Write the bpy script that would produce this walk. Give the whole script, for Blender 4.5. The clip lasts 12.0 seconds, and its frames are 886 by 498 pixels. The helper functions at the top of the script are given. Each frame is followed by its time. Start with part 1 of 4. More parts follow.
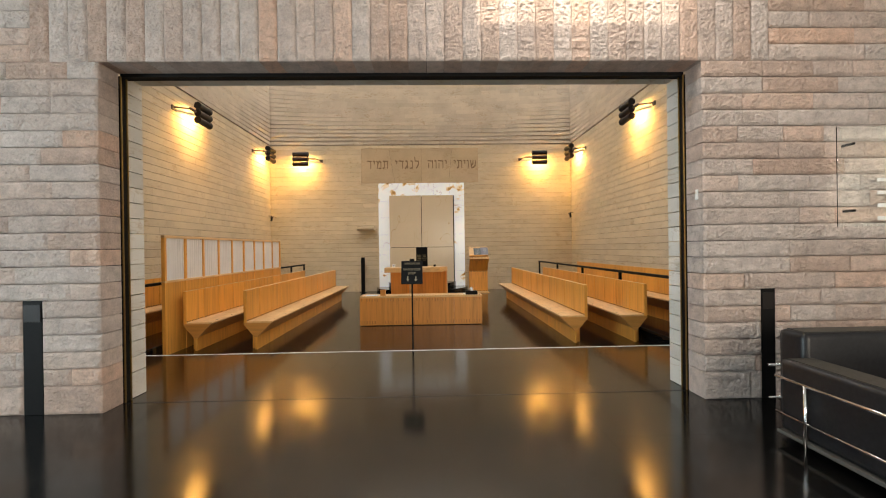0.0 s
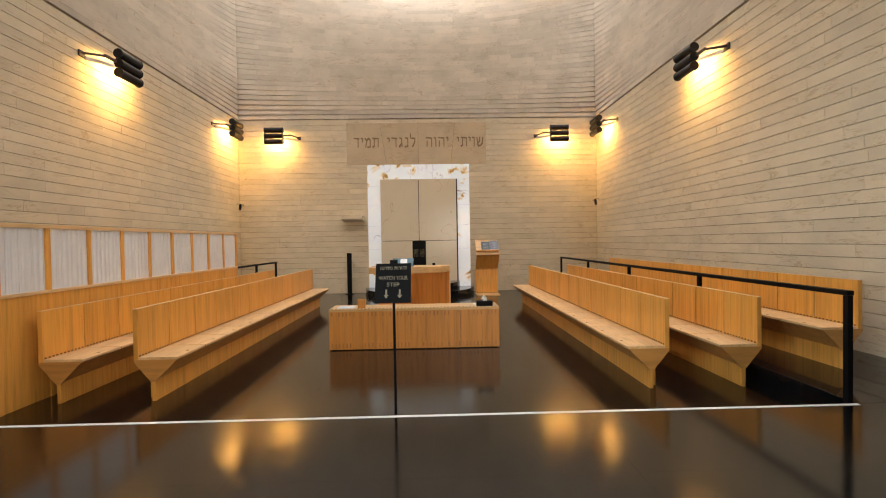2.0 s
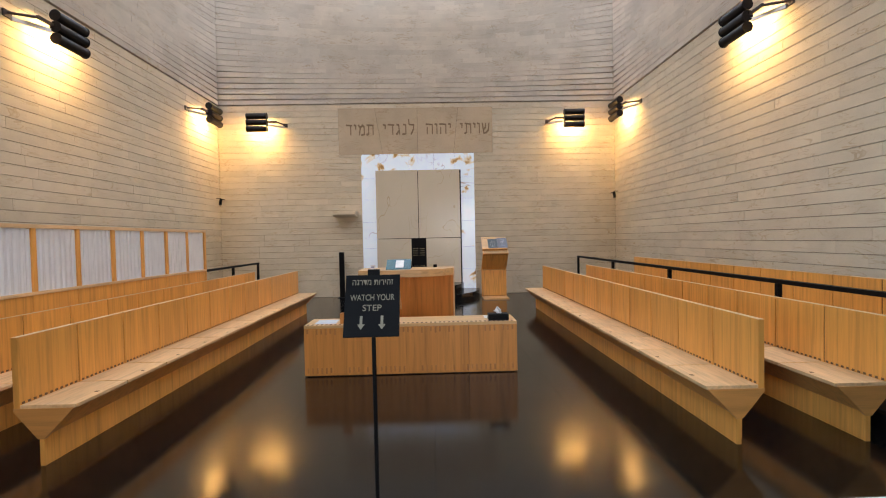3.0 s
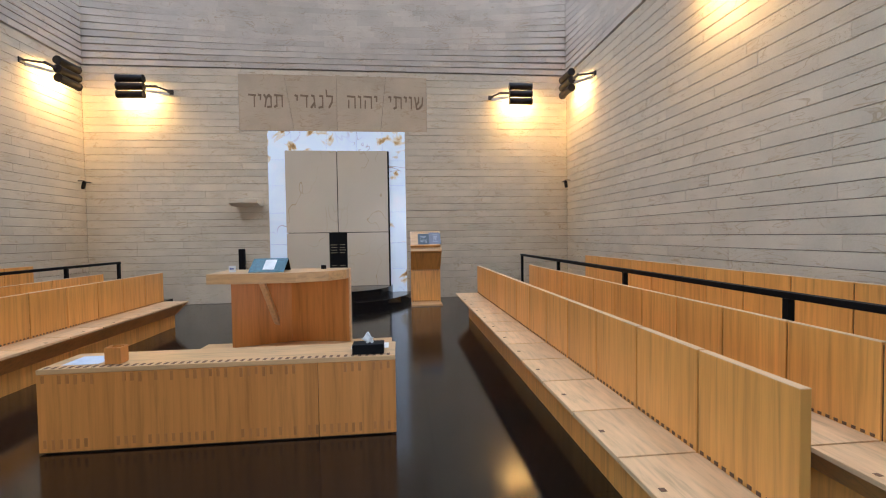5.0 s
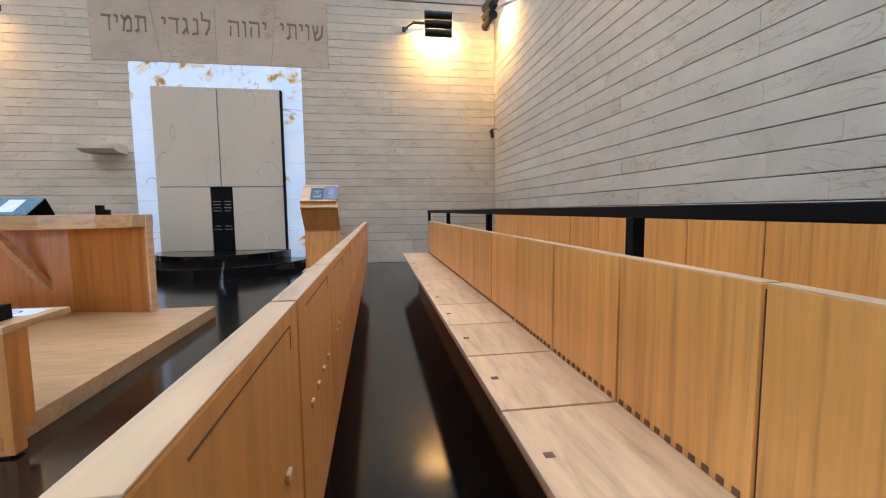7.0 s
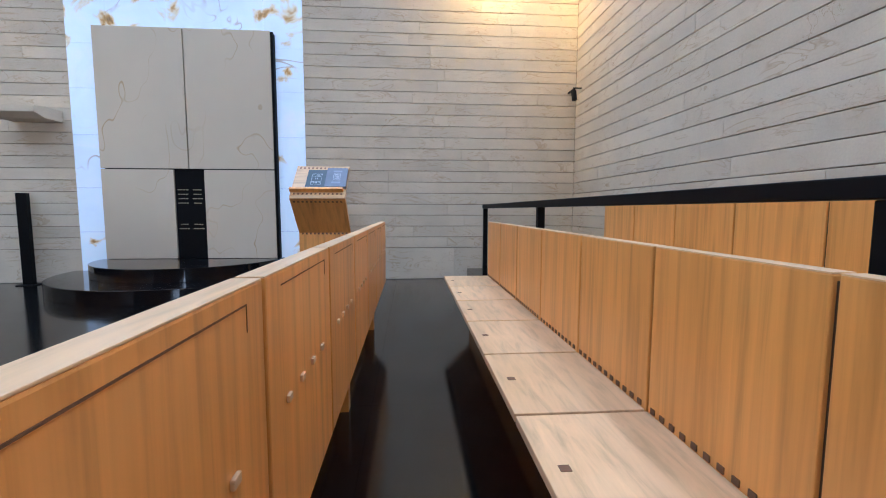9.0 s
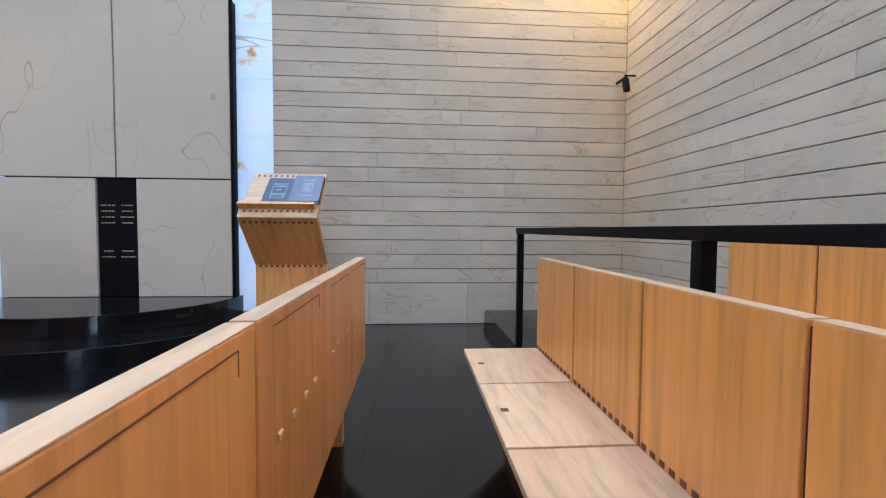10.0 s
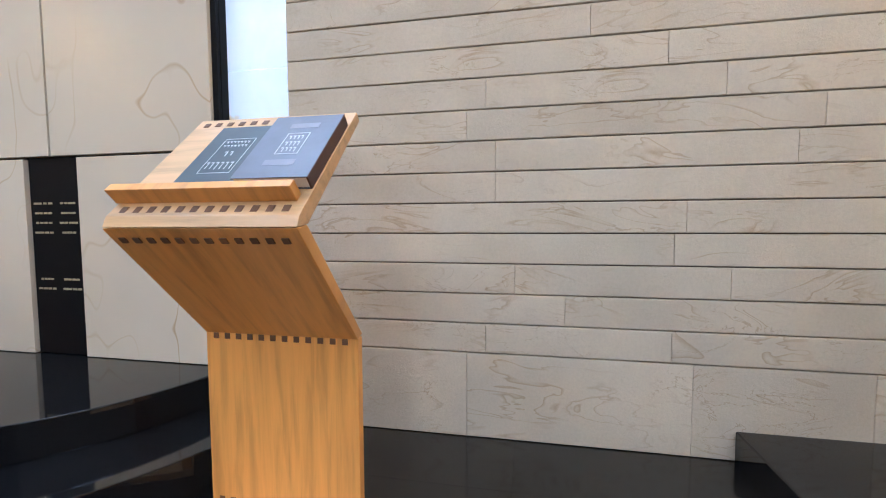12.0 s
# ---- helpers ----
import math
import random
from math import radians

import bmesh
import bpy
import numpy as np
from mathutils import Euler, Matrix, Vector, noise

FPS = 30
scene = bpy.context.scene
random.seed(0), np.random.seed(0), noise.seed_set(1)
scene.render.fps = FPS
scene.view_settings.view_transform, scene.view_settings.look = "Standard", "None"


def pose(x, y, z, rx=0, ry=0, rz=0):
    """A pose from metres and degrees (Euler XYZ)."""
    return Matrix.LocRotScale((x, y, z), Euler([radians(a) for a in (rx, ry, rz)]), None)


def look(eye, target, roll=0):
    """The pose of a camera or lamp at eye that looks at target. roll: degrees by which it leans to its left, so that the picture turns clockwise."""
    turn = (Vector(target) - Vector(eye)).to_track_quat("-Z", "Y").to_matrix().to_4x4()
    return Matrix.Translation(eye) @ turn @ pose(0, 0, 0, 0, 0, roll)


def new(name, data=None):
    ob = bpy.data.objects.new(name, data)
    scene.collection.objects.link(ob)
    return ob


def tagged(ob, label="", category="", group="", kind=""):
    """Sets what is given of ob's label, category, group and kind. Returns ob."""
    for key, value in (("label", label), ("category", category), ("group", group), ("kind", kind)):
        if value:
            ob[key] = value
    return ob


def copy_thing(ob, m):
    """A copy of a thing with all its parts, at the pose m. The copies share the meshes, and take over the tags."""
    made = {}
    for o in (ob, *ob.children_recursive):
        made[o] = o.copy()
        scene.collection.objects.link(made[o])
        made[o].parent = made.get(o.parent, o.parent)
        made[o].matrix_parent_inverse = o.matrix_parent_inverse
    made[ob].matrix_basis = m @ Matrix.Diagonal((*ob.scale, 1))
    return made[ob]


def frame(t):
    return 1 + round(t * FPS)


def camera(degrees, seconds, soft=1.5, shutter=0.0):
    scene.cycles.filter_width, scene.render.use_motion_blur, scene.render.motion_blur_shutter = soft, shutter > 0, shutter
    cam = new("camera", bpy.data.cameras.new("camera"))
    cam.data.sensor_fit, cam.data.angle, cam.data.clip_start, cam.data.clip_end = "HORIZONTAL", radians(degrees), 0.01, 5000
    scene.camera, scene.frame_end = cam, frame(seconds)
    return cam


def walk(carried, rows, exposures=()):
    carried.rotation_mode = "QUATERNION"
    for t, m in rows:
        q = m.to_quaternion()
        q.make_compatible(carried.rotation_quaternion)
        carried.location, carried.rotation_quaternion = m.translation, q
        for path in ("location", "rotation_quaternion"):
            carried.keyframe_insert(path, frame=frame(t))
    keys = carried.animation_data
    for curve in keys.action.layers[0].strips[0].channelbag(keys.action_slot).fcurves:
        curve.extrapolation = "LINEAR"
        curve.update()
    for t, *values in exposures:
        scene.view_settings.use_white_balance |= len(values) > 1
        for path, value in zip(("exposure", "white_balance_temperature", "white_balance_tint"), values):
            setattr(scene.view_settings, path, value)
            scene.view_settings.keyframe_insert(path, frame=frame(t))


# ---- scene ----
# camera and walk
cam = camera(92.3, 12.0, 1.1)
PATH = [
    (0, (-0.038, 0.095, 1.517), (0.015, 2.094, 1.512), -0.8),
    (0.5, (-0.038, 0.576, 1.513), (0.013, 2.576, 1.502), -0.85),
    (1, (-0.008, 1.172, 1.515), (0.045, 3.171, 1.488), -0.87),
    (1.5, (0.008, 1.824, 1.514), (0.059, 3.823, 1.482), -0.9),
    (2, (0.014, 2.468, 1.521), (0.062, 4.467, 1.485), -0.95),
    (2.5, (0.014, 3.094, 1.536), (0.058, 5.093, 1.492), -1.1),
    (4.4, (0.468, 5.036, 1.529), (0.505, 7.035, 1.475), -1.2),
    (5, (0.993, 5.385, 1.449), (1.194, 7.374, 1.386), -0.85),
    (5.5, (1.5, 5.581, 1.374), (1.761, 7.56, 1.256), -0.5),
    (6, (1.972, 5.835, 1.292), (2.303, 7.802, 1.14), -0.6),
    (6.2, (2.135, 5.935, 1.256), (2.524, 7.890, 1.100), -0.6),
    (6.5, (2.333, 6.095, 1.191), (2.713, 8.052, 1.031), -0.6),
    (7, (2.525, 6.455, 1.056), (2.829, 8.423, 0.877), -0.6),
    (7.2, (2.562, 6.629, 1.024), (2.799, 8.606, 0.837), -0.4),
    (8.8, (2.608, 8.815, 1.008), (2.763, 10.8, 0.822), 0.0),
    (9, (2.604, 9.106, 1.006), (2.756, 11.092, 0.824), 0.1),
    (9.5, (2.608, 9.862, 1.031), (2.756, 11.854, 0.918), 0.3),
    (10, (2.627, 10.605, 1.050), (2.770, 12.597, 0.959), 0.4),
    (10.5, (2.636, 11.34, 1.062), (2.772, 13.333, 0.979), 0.38),
    (11, (2.630, 12.037, 1.084), (2.740, 14.033, 1.009), 0.45),
    (11.2, (2.606, 12.293, 1.103), (2.648, 14.291, 1.027), 0.4),
    (11.6, (2.565, 12.752, 1.143), (2.320, 14.734, 1.022), -0.1),
    (12, (2.457, 13.098, 1.150), (2.068, 15.056, 1.024), -0.25),
]
walk(cam, [(t, look(eye, target, roll)) for t, eye, target, roll in PATH],
     [(0, 0.50, 7900, 11), (1.5, 0.52, 7900, 13), (2.5, 0.48, 6700, 12), (4.5, 0.42, 5400, 11), (6.5, 0.60, 5150, 9), (9.5, 0.74, 4570, 8), (11, 0.98, 4750, 8), (12, 1.19, 4980, 9)])

# world, sun and large lights
world = bpy.data.worlds.new("sky")
scene.world = world
world.use_nodes = True
wn = world.node_tree.nodes
sky = wn.new("ShaderNodeTexSky")
sky.sky_type = "NISHITA"
sky.sun_disc = False
sky.sun_elevation = radians(56)
sky.sun_rotation = radians(180)
wn["Background"].inputs["Strength"].default_value = 0.1
world.node_tree.links.new(sky.outputs[0], wn["Background"].inputs["Color"])
sun = new("sun", bpy.data.lights.new("sun", "SUN"))
sun.data.energy, sun.data.angle, sun.data.color = 5.0, radians(0.5), (1, 0.95, 0.86)
sun.matrix_world = look((0, 0, 30), (0, 30 / math.tan(radians(56)), 0))


def area_lamp(name, m, sx, sy, power, colour):
    d = bpy.data.lights.new(name, "AREA")
    d.shape, d.size, d.size_y, d.energy, d.color = "RECTANGLE", sx, sy, power, colour
    o = new(name, d)
    o.matrix_world = m
    return o


LOBBY_LIGHT, LAMP_W, SKYLIGHT, ONYX_GLOW = 480, 34, 5.7, 0.12
# stands in for bluish daylight from the left; no window is modelled
area_lamp("window_light", look((-7.4, -0.5, 2.2), (0, 1.2, 1.6)), 5.0, 3.2, LOBBY_LIGHT, (0.56, 0.79, 1.0))
# unseen fill lamp behind the camera, added to brighten the lobby wall
area_lamp("window_light", look((3.0, -5.9, 2.6), (1.6, 4, 2.2)), 5.0, 2.6, LOBBY_LIGHT * 0.66, (1.0, 0.97, 0.93))
area_lamp("skylight_light", look((1.2, 2.95, 4.86), (1.2, 3.2, 0)), 1.7, 0.7, 50, (0.95, 0.97, 1.0))
WARM = (1.0, 0.60, 0.19)


# materials
def material(name):
    m = bpy.data.materials.new(name)
    m.use_nodes = True
    n = m.node_tree.nodes
    return m, n, m.node_tree.links, n["Principled BSDF"]


def coords(n, l, scale, jitter=True):
    """Object coordinates, scaled, shifted by each object's random number."""
    tc = n.new("ShaderNodeTexCoord")
    mp = n.new("ShaderNodeMapping")
    mp.inputs["Scale"].default_value = scale
    l.new(tc.outputs["Object"], mp.inputs["Vector"])
    if jitter:
        info = n.new("ShaderNodeObjectInfo")
        mul = n.new("ShaderNodeVectorMath")
        mul.operation = "SCALE"
        mul.inputs[0].default_value = (37, 53, 71)
        l.new(info.outputs["Random"], mul.inputs["Scale"])
        l.new(mul.outputs[0], mp.inputs["Location"])
    return mp.outputs[0]


def noise_tex(n, l, vec, scale, detail=4, rough=0.55, distort=0.0):
    t = n.new("ShaderNodeTexNoise")
    t.inputs["Scale"].default_value, t.inputs["Detail"].default_value = scale, detail
    t.inputs["Roughness"].default_value, t.inputs["Distortion"].default_value = rough, distort
    l.new(vec, t.inputs["Vector"])
    return t.outputs["Fac"]


def ramp(n, l, fac, stops):
    r = n.new("ShaderNodeValToRGB")
    e = r.color_ramp.elements
    while len(e) < len(stops):
        e.new(0.5)
    for el, (p, c) in zip(e, stops):
        el.position, el.color = p, (*c, 1)
    l.new(fac, r.inputs[0])
    return r.outputs[0]


def mix(n, l, mode, fac, a, b):
    x = n.new("ShaderNodeMix")
    x.data_type, x.blend_type = "RGBA", mode
    for sock, v in ((x.inputs[0], fac), (x.inputs[6], a), (x.inputs[7], b)):
        if isinstance(v, (int, float)):
            sock.default_value = v
        elif isinstance(v, tuple):
            sock.default_value = (*v, 1)
        else:
            l.new(v, sock)
    return x.outputs[2]


def bump(n, l, p, height, strength, dist):
    b = n.new("ShaderNodeBump")
    b.inputs["Strength"].default_value, b.inputs["Distance"].default_value = strength, dist
    l.new(height, b.inputs["Height"])
    l.new(b.outputs[0], p.inputs["Normal"])


def per_piece(n, l, colour, spread, island=False):
    """Shifts the brightness from piece to piece."""
    info = n.new("ShaderNodeNewGeometry" if island else "ShaderNodeObjectInfo")
    hsv = n.new("ShaderNodeHueSaturation")
    mr = n.new("ShaderNodeMapRange")
    mr.inputs[3].default_value, mr.inputs[4].default_value = 1 - spread, 1 + spread
    l.new(info.outputs["Random Per Island" if island else "Random"], mr.inputs[0])
    l.new(mr.outputs[0], hsv.inputs["Value"])
    l.new(colour, hsv.inputs["Color"])
    return hsv.outputs[0]


def sandstone(name, base, island=False, spread=0.09):
    m, n, l, p = material(name)
    v = coords(n, l, (1, 1, 1), not island)
    big = noise_tex(n, l, v, 1.6, 4)
    c = ramp(n, l, big, [(0.25, tuple(k * 0.84 for k in base)), (0.55, base), (0.8, tuple(min(1, k * 1.1) for k in base))])
    veinvec = coords(n, l, (1.1, 1.1, 4.2), not island)
    band = noise_tex(n, l, veinvec, 1.3, 3, 0.5, 1.6)
    vein = ramp(n, l, band, [(0.465, (1, 1, 1)), (0.494, (0.86, 0.80, 0.73)), (0.503, (0.74, 0.66, 0.57)), (0.515, (1, 1, 1))])
    gate = ramp(n, l, noise_tex(n, l, v, 2.4, 2), [(0.44, (0, 0, 0)), (0.60, (1, 1, 1))])
    c = mix(n, l, "MULTIPLY", gate, c, vein)
    crack = noise_tex(n, l, coords(n, l, (1.0, 1.0, 2.2), not island), 2.3, 4, 0.6, 2.2)
    hair = ramp(n, l, crack, [(0.485, (1, 1, 1)), (0.4975, (0.70, 0.61, 0.52)), (0.505, (1, 1, 1))])
    hair_gate = ramp(n, l, noise_tex(n, l, v, 1.7, 2), [(0.54, (0, 0, 0)), (0.66, (1, 1, 1))])
    c = mix(n, l, "MULTIPLY", hair_gate, c, hair)
    fine = noise_tex(n, l, v, 70, 5, 0.7)
    c = mix(n, l, "MULTIPLY", 0.35, c, ramp(n, l, fine, [(0.3, (0.72, 0.7, 0.68)), (0.7, (1, 1, 1))]))
    l.new(per_piece(n, l, c, spread, island), p.inputs["Base Color"])
    p.inputs["Roughness"].default_value = 0.82
    bump(n, l, p, mix(n, l, "ADD", 0.5, fine, big), 0.45, 0.006)
    return m


def split_stone(name, base, spread):
    m, n, l, p = material(name)
    v = coords(n, l, (1, 1, 1))
    med = noise_tex(n, l, v, 9, 6, 0.65)
    fine = noise_tex(n, l, v, 60, 6, 0.75)
    c = ramp(n, l, med, [(0.25, tuple(k * 0.72 for k in base)), (0.5, base), (0.75, tuple(min(1, k * 1.22) for k in base))])
    c = mix(n, l, "MULTIPLY", 0.5, c, ramp(n, l, fine, [(0.3, (0.62, 0.58, 0.56)), (0.62, (1, 1, 1))]))
    info = n.new("ShaderNodeObjectInfo")
    tint = ramp(n, l, info.outputs["Random"], [(0.0, (1.04, 0.92, 0.84)), (0.35, (1, 1, 1)), (0.75, (0.98, 1.03, 1.06)), (1.0, (1.04, 0.86, 0.74))])
    c = mix(n, l, "MULTIPLY", 1.0, c, tint)
    l.new(per_piece(n, l, c, spread), p.inputs["Base Color"])
    p.inputs["Roughness"].default_value = 0.9
    bump(n, l, p, mix(n, l, "ADD", 0.6, med, fine), 1.0, 0.05)
    return m


def wood(name, base, grain, spread=0.07, rough=0.36):
    """grain: scale of the grain along x, y, z; low along the fibres."""
    m, n, l, p = material(name)
    g = noise_tex(n, l, coords(n, l, grain), 1.0, 4, 0.6, 0.4)
    wide = noise_tex(n, l, coords(n, l, tuple(k * 0.16 for k in grain)), 1.0, 2)
    c = ramp(n, l, g, [(0.28, tuple(k * 0.74 for k in base)), (0.5, base), (0.72, tuple(min(1, k * 1.13) for k in base))])
    c = mix(n, l, "MULTIPLY", 0.5, c, ramp(n, l, wide, [(0.35, (0.80, 0.76, 0.70)), (0.6, (1, 1, 1))]))
    l.new(per_piece(n, l, c, spread), p.inputs["Base Color"])
    p.inputs["Roughness"].default_value = rough
    bump(n, l, p, g, 0.12, 0.002)
    return m


def plain(name, colour, rough=0.5, metal=0.0, wear=0.12, scale=14, gloss=0.5):
    m, n, l, p = material(name)
    p.inputs["Specular IOR Level"].default_value = gloss
    f = noise_tex(n, l, coords(n, l, (1, 1, 1)), scale, 5, 0.6)
    l.new(ramp(n, l, f, [(0.3, tuple(k * (1 - wear) for k in colour)), (0.7, tuple(min(1, k * (1 + wear)) for k in colour))]), p.inputs["Base Color"])
    p.inputs["Roughness"].default_value, p.inputs["Metallic"].default_value = rough, metal
    return m


def polished_black(name, base, rough, gloss):
    m, n, l, p = material(name)
    p.inputs["Specular IOR Level"].default_value = gloss
    v = coords(n, l, (1, 1, 1))
    big = noise_tex(n, l, v, 0.9, 5, 0.6)
    fine = noise_tex(n, l, v, 26, 5, 0.7)
    c = ramp(n, l, big, [(0.3, tuple(k * 0.8 for k in base)), (0.7, tuple(k * 1.25 for k in base))])
    l.new(per_piece(n, l, mix(n, l, "ADD", 0.005, c, ramp(n, l, fine, [(0.5, (0, 0, 0)), (0.8, (1, 1, 1))])), 0.1), p.inputs["Base Color"])
    r = n.new("ShaderNodeMapRange")
    r.inputs[3].default_value, r.inputs[4].default_value = rough * 0.55, rough * 1.6
    l.new(mix(n, l, "MIX", 0.5, big, fine), r.inputs[0])
    l.new(r.outputs[0], p.inputs["Roughness"])
    return m


def onyx(name):
    """Backlit white onyx with brown veins: it gives off light."""
    m, n, l, p = material(name)
    v = coords(n, l, (1, 1, 1), False)
    c = ramp(n, l, noise_tex(n, l, v, 1.5, 4, 0.55, 0.8), [(0.3, (0.80, 0.87, 0.97)), (0.5, (0.84, 0.92, 1.0)), (0.72, (0.92, 0.95, 1.0))])
    vein = ramp(n, l, noise_tex(n, l, v, 0.8, 3, 0.55, 1.2), [(0.490, (1, 1, 1)), (0.4985, (0.52, 0.34, 0.18)), (0.506, (1, 1, 1))])
    gate = ramp(n, l, noise_tex(n, l, v, 0.9, 2), [(0.48, (0, 0, 0)), (0.60, (1, 1, 1))])
    c = mix(n, l, "MULTIPLY", gate, c, vein)
    # brown mineral stains, richest in the top slabs
    sep = n.new("ShaderNodeSeparateXYZ")
    l.new(v, sep.inputs[0])
    high = n.new("ShaderNodeMapRange")
    high.inputs[1].default_value, high.inputs[2].default_value = 1.9, 3.4
    high.inputs[3].default_value, high.inputs[4].default_value = 0.0, 0.07
    l.new(sep.outputs["Z"], high.inputs[0])
    add = n.new("ShaderNodeMath")
    l.new(noise_tex(n, l, v, 2.1, 4, 0.55, 0.7), add.inputs[0])
    l.new(high.outputs[0], add.inputs[1])
    spots = ramp(n, l, add.outputs[0], [(0.615, (1, 1, 1)), (0.665, (0.93, 0.74, 0.46)), (0.70, (0.66, 0.36, 0.12)), (0.76, (0.22, 0.12, 0.06))])
    c = mix(n, l, "MULTIPLY", 1.0, c, spots)
    l.new(c, p.inputs["Base Color"])
    l.new(c, p.inputs["Emission Color"])
    p.inputs["Emission Strength"].default_value = ONYX_GLOW
    p.inputs["Roughness"].default_value = 0.2
    return m


def marble(name, base):
    m, n, l, p = material(name)
    v = coords(n, l, (1, 1, 0.7), False)
    c = ramp(n, l, noise_tex(n, l, v, 1.2, 5), [(0.3, tuple(k * 0.93 for k in base)), (0.7, base)])
    w = noise_tex(n, l, v, 0.8, 3, 0.6, 0.1)
    vein = ramp(n, l, w, [(0.4962, (1, 1, 1)), (0.5, (0.72, 0.58, 0.42)), (0.5036, (1, 1, 1))])
    gate = ramp(n, l, noise_tex(n, l, v, 0.9, 2), [(0.46, (0, 0, 0)), (0.60, (1, 1, 1))])
    l.new(mix(n, l, "MULTIPLY", gate, c, vein), p.inputs["Base Color"])
    p.inputs["Roughness"].default_value = 0.22
    return m


def glow(name, colour, strength):
    m, n, l, p = material(name)
    p.inputs["Base Color"].default_value = (*colour, 1)
    p.inputs["Emission Color"].default_value = (*colour, 1)
    p.inputs["Emission Strength"].default_value = strength
    return m


STONE = sandstone("dressed_sandstone", (0.66, 0.555, 0.395), spread=0.045)
STONE_UP = sandstone("corbelled_sandstone", (0.58, 0.50, 0.40), True)
SLAB = sandstone("inscribed_sandstone", (0.57, 0.44, 0.29), spread=0.03)
MORTAR = plain("mortar_shadow", (0.15, 0.105, 0.07), 0.95)
PINK = split_stone("pink_split_stone", (0.67, 0.55, 0.495), 0.12)
PALE = sandstone("pale_smooth_block", (0.62, 0.60, 0.55))
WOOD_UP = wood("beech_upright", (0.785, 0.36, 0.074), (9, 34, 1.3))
# seat boards: paler beech, with light from above put into the colour
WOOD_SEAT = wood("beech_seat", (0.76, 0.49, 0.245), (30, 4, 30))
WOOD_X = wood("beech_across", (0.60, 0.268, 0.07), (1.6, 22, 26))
WOOD_FRONT = wood("beech_front", (0.65, 0.265, 0.055), (26, 9, 1.2))
# flat tops: the same beech lightened, skylight mixed into its tone
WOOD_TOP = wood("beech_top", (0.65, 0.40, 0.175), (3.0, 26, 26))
WOOD_LECT = wood("beech_lectern", (0.79, 0.365, 0.075), (24, 3, 1.6))
WOOD_DARK = wood("beech_end_grain", (0.16, 0.075, 0.03), (20, 20, 20), rough=0.6)
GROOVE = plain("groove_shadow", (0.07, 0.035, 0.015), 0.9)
FLAP_LINE = plain("brown_gap", (0.16, 0.075, 0.028), 0.8)
BLACK_FLOOR = polished_black("black_stone_floor", (0.004, 0.0039, 0.0038), 0.12, 0.8)
BLACK_STEP = polished_black("black_stone_step", (0.006, 0.006, 0.0065), 0.06, 0.5)
JOINT = plain("dark_joint", (0.012, 0.012, 0.012), 0.6)
BLACK = plain("black_painted_metal", (0.005, 0.0045, 0.0045), 0.55, 0.0, gloss=0.12)
LAMP_BLACK = plain("black_enamel", (0.010, 0.007, 0.006), 0.45, gloss=0.25)
STEEL = plain("satin_steel", (0.5, 0.5, 0.5), 0.3, 1.0)
ARM = plain("dark_steel", (0.05, 0.04, 0.036), 0.45, 0.4)
CHROME = plain("chrome", (0.75, 0.75, 0.76), 0.08, 1.0, 0.03)
WHITE_LINE = plain("white_floor_tape", (0.68, 0.68, 0.68), 0.5)
ONYX = onyx("backlit_onyx")
MARBLE = marble("cream_marble", (0.67, 0.56, 0.40))
CARVED = plain("carved_shadow", (0.23, 0.155, 0.09), 0.95)
CURTAIN = plain("white_voile", (0.70, 0.68, 0.66), 0.9, 0, 0.05, 4)
SKYGLASS = glow("skylight_pane", (0.79, 0.865, 1.0), SKYLIGHT)
PLASTER = plain("white_plaster", (0.72, 0.71, 0.69), 0.85, 0, 0.05, 5)
LEATHER = plain("black_leather", (0.014, 0.014, 0.016), 0.34, 0, 0.3, 30, 0.3)
# paler tone for the flat arm and back tops
LEATHER_TOP = plain("paler_leather", (0.045, 0.042, 0.036), 0.5, 0, 0.3, 30, 0.3)
BULB = glow("halogen_bulb", (1.0, 0.82, 0.52), 9)
TEAL = plain("teal_cloth_cover", (0.07, 0.16, 0.20), 0.5, 0, 0.5, 60)
DARK_TEAL = plain("dark_teal_cover", (0.035, 0.055, 0.062), 0.4)
SLATE = plain("slate_blue_cover", (0.115, 0.125, 0.16), 0.34)
BROWN = plain("brown_leather_spine", (0.075, 0.03, 0.018), 0.45)
PAPER = plain("white_paper", (0.78, 0.78, 0.76), 0.8)
SILVER_INK = plain("silver_print", (0.6, 0.62, 0.62), 0.5)
GOLD_INK = plain("dull_gold_print", (0.42, 0.34, 0.18), 0.5)
PALE_INK = plain("pale_gold_print", (0.27, 0.24, 0.17), 0.6)
BRASS = plain("aged_brass", (0.35, 0.24, 0.10), 0.35, 1.0)
INK = plain("blue_ink", (0.08, 0.10, 0.30), 0.7)

glass_m, gn, gl, gp = material("clear_glass")
gp.inputs["Transmission Weight"].default_value, gp.inputs["Roughness"].default_value = 1.0, 0.02
gp.inputs["Base Color"].default_value = (0.93, 0.97, 0.96, 1)


# building helpers: geometry is given in world metres, parts are stored relative to their thing
ORIGIN = {}


def thing(name, x, y, z, label, category, group=""):
    o = new(name)
    o.empty_display_size = 0.1
    o.location = (x, y, z)
    ORIGIN[o] = Vector((x, y, z))
    return tagged(o, label, category, group)


def finish(bm, name, mat, smooth=False):
    bmesh.ops.recalc_face_normals(bm, faces=bm.faces)
    me = bpy.data.meshes.new(name)
    bm.to_mesh(me)
    bm.free()
    me.materials.append(mat)
    if smooth:
        for f in me.polygons:
            f.use_smooth = True
    return me


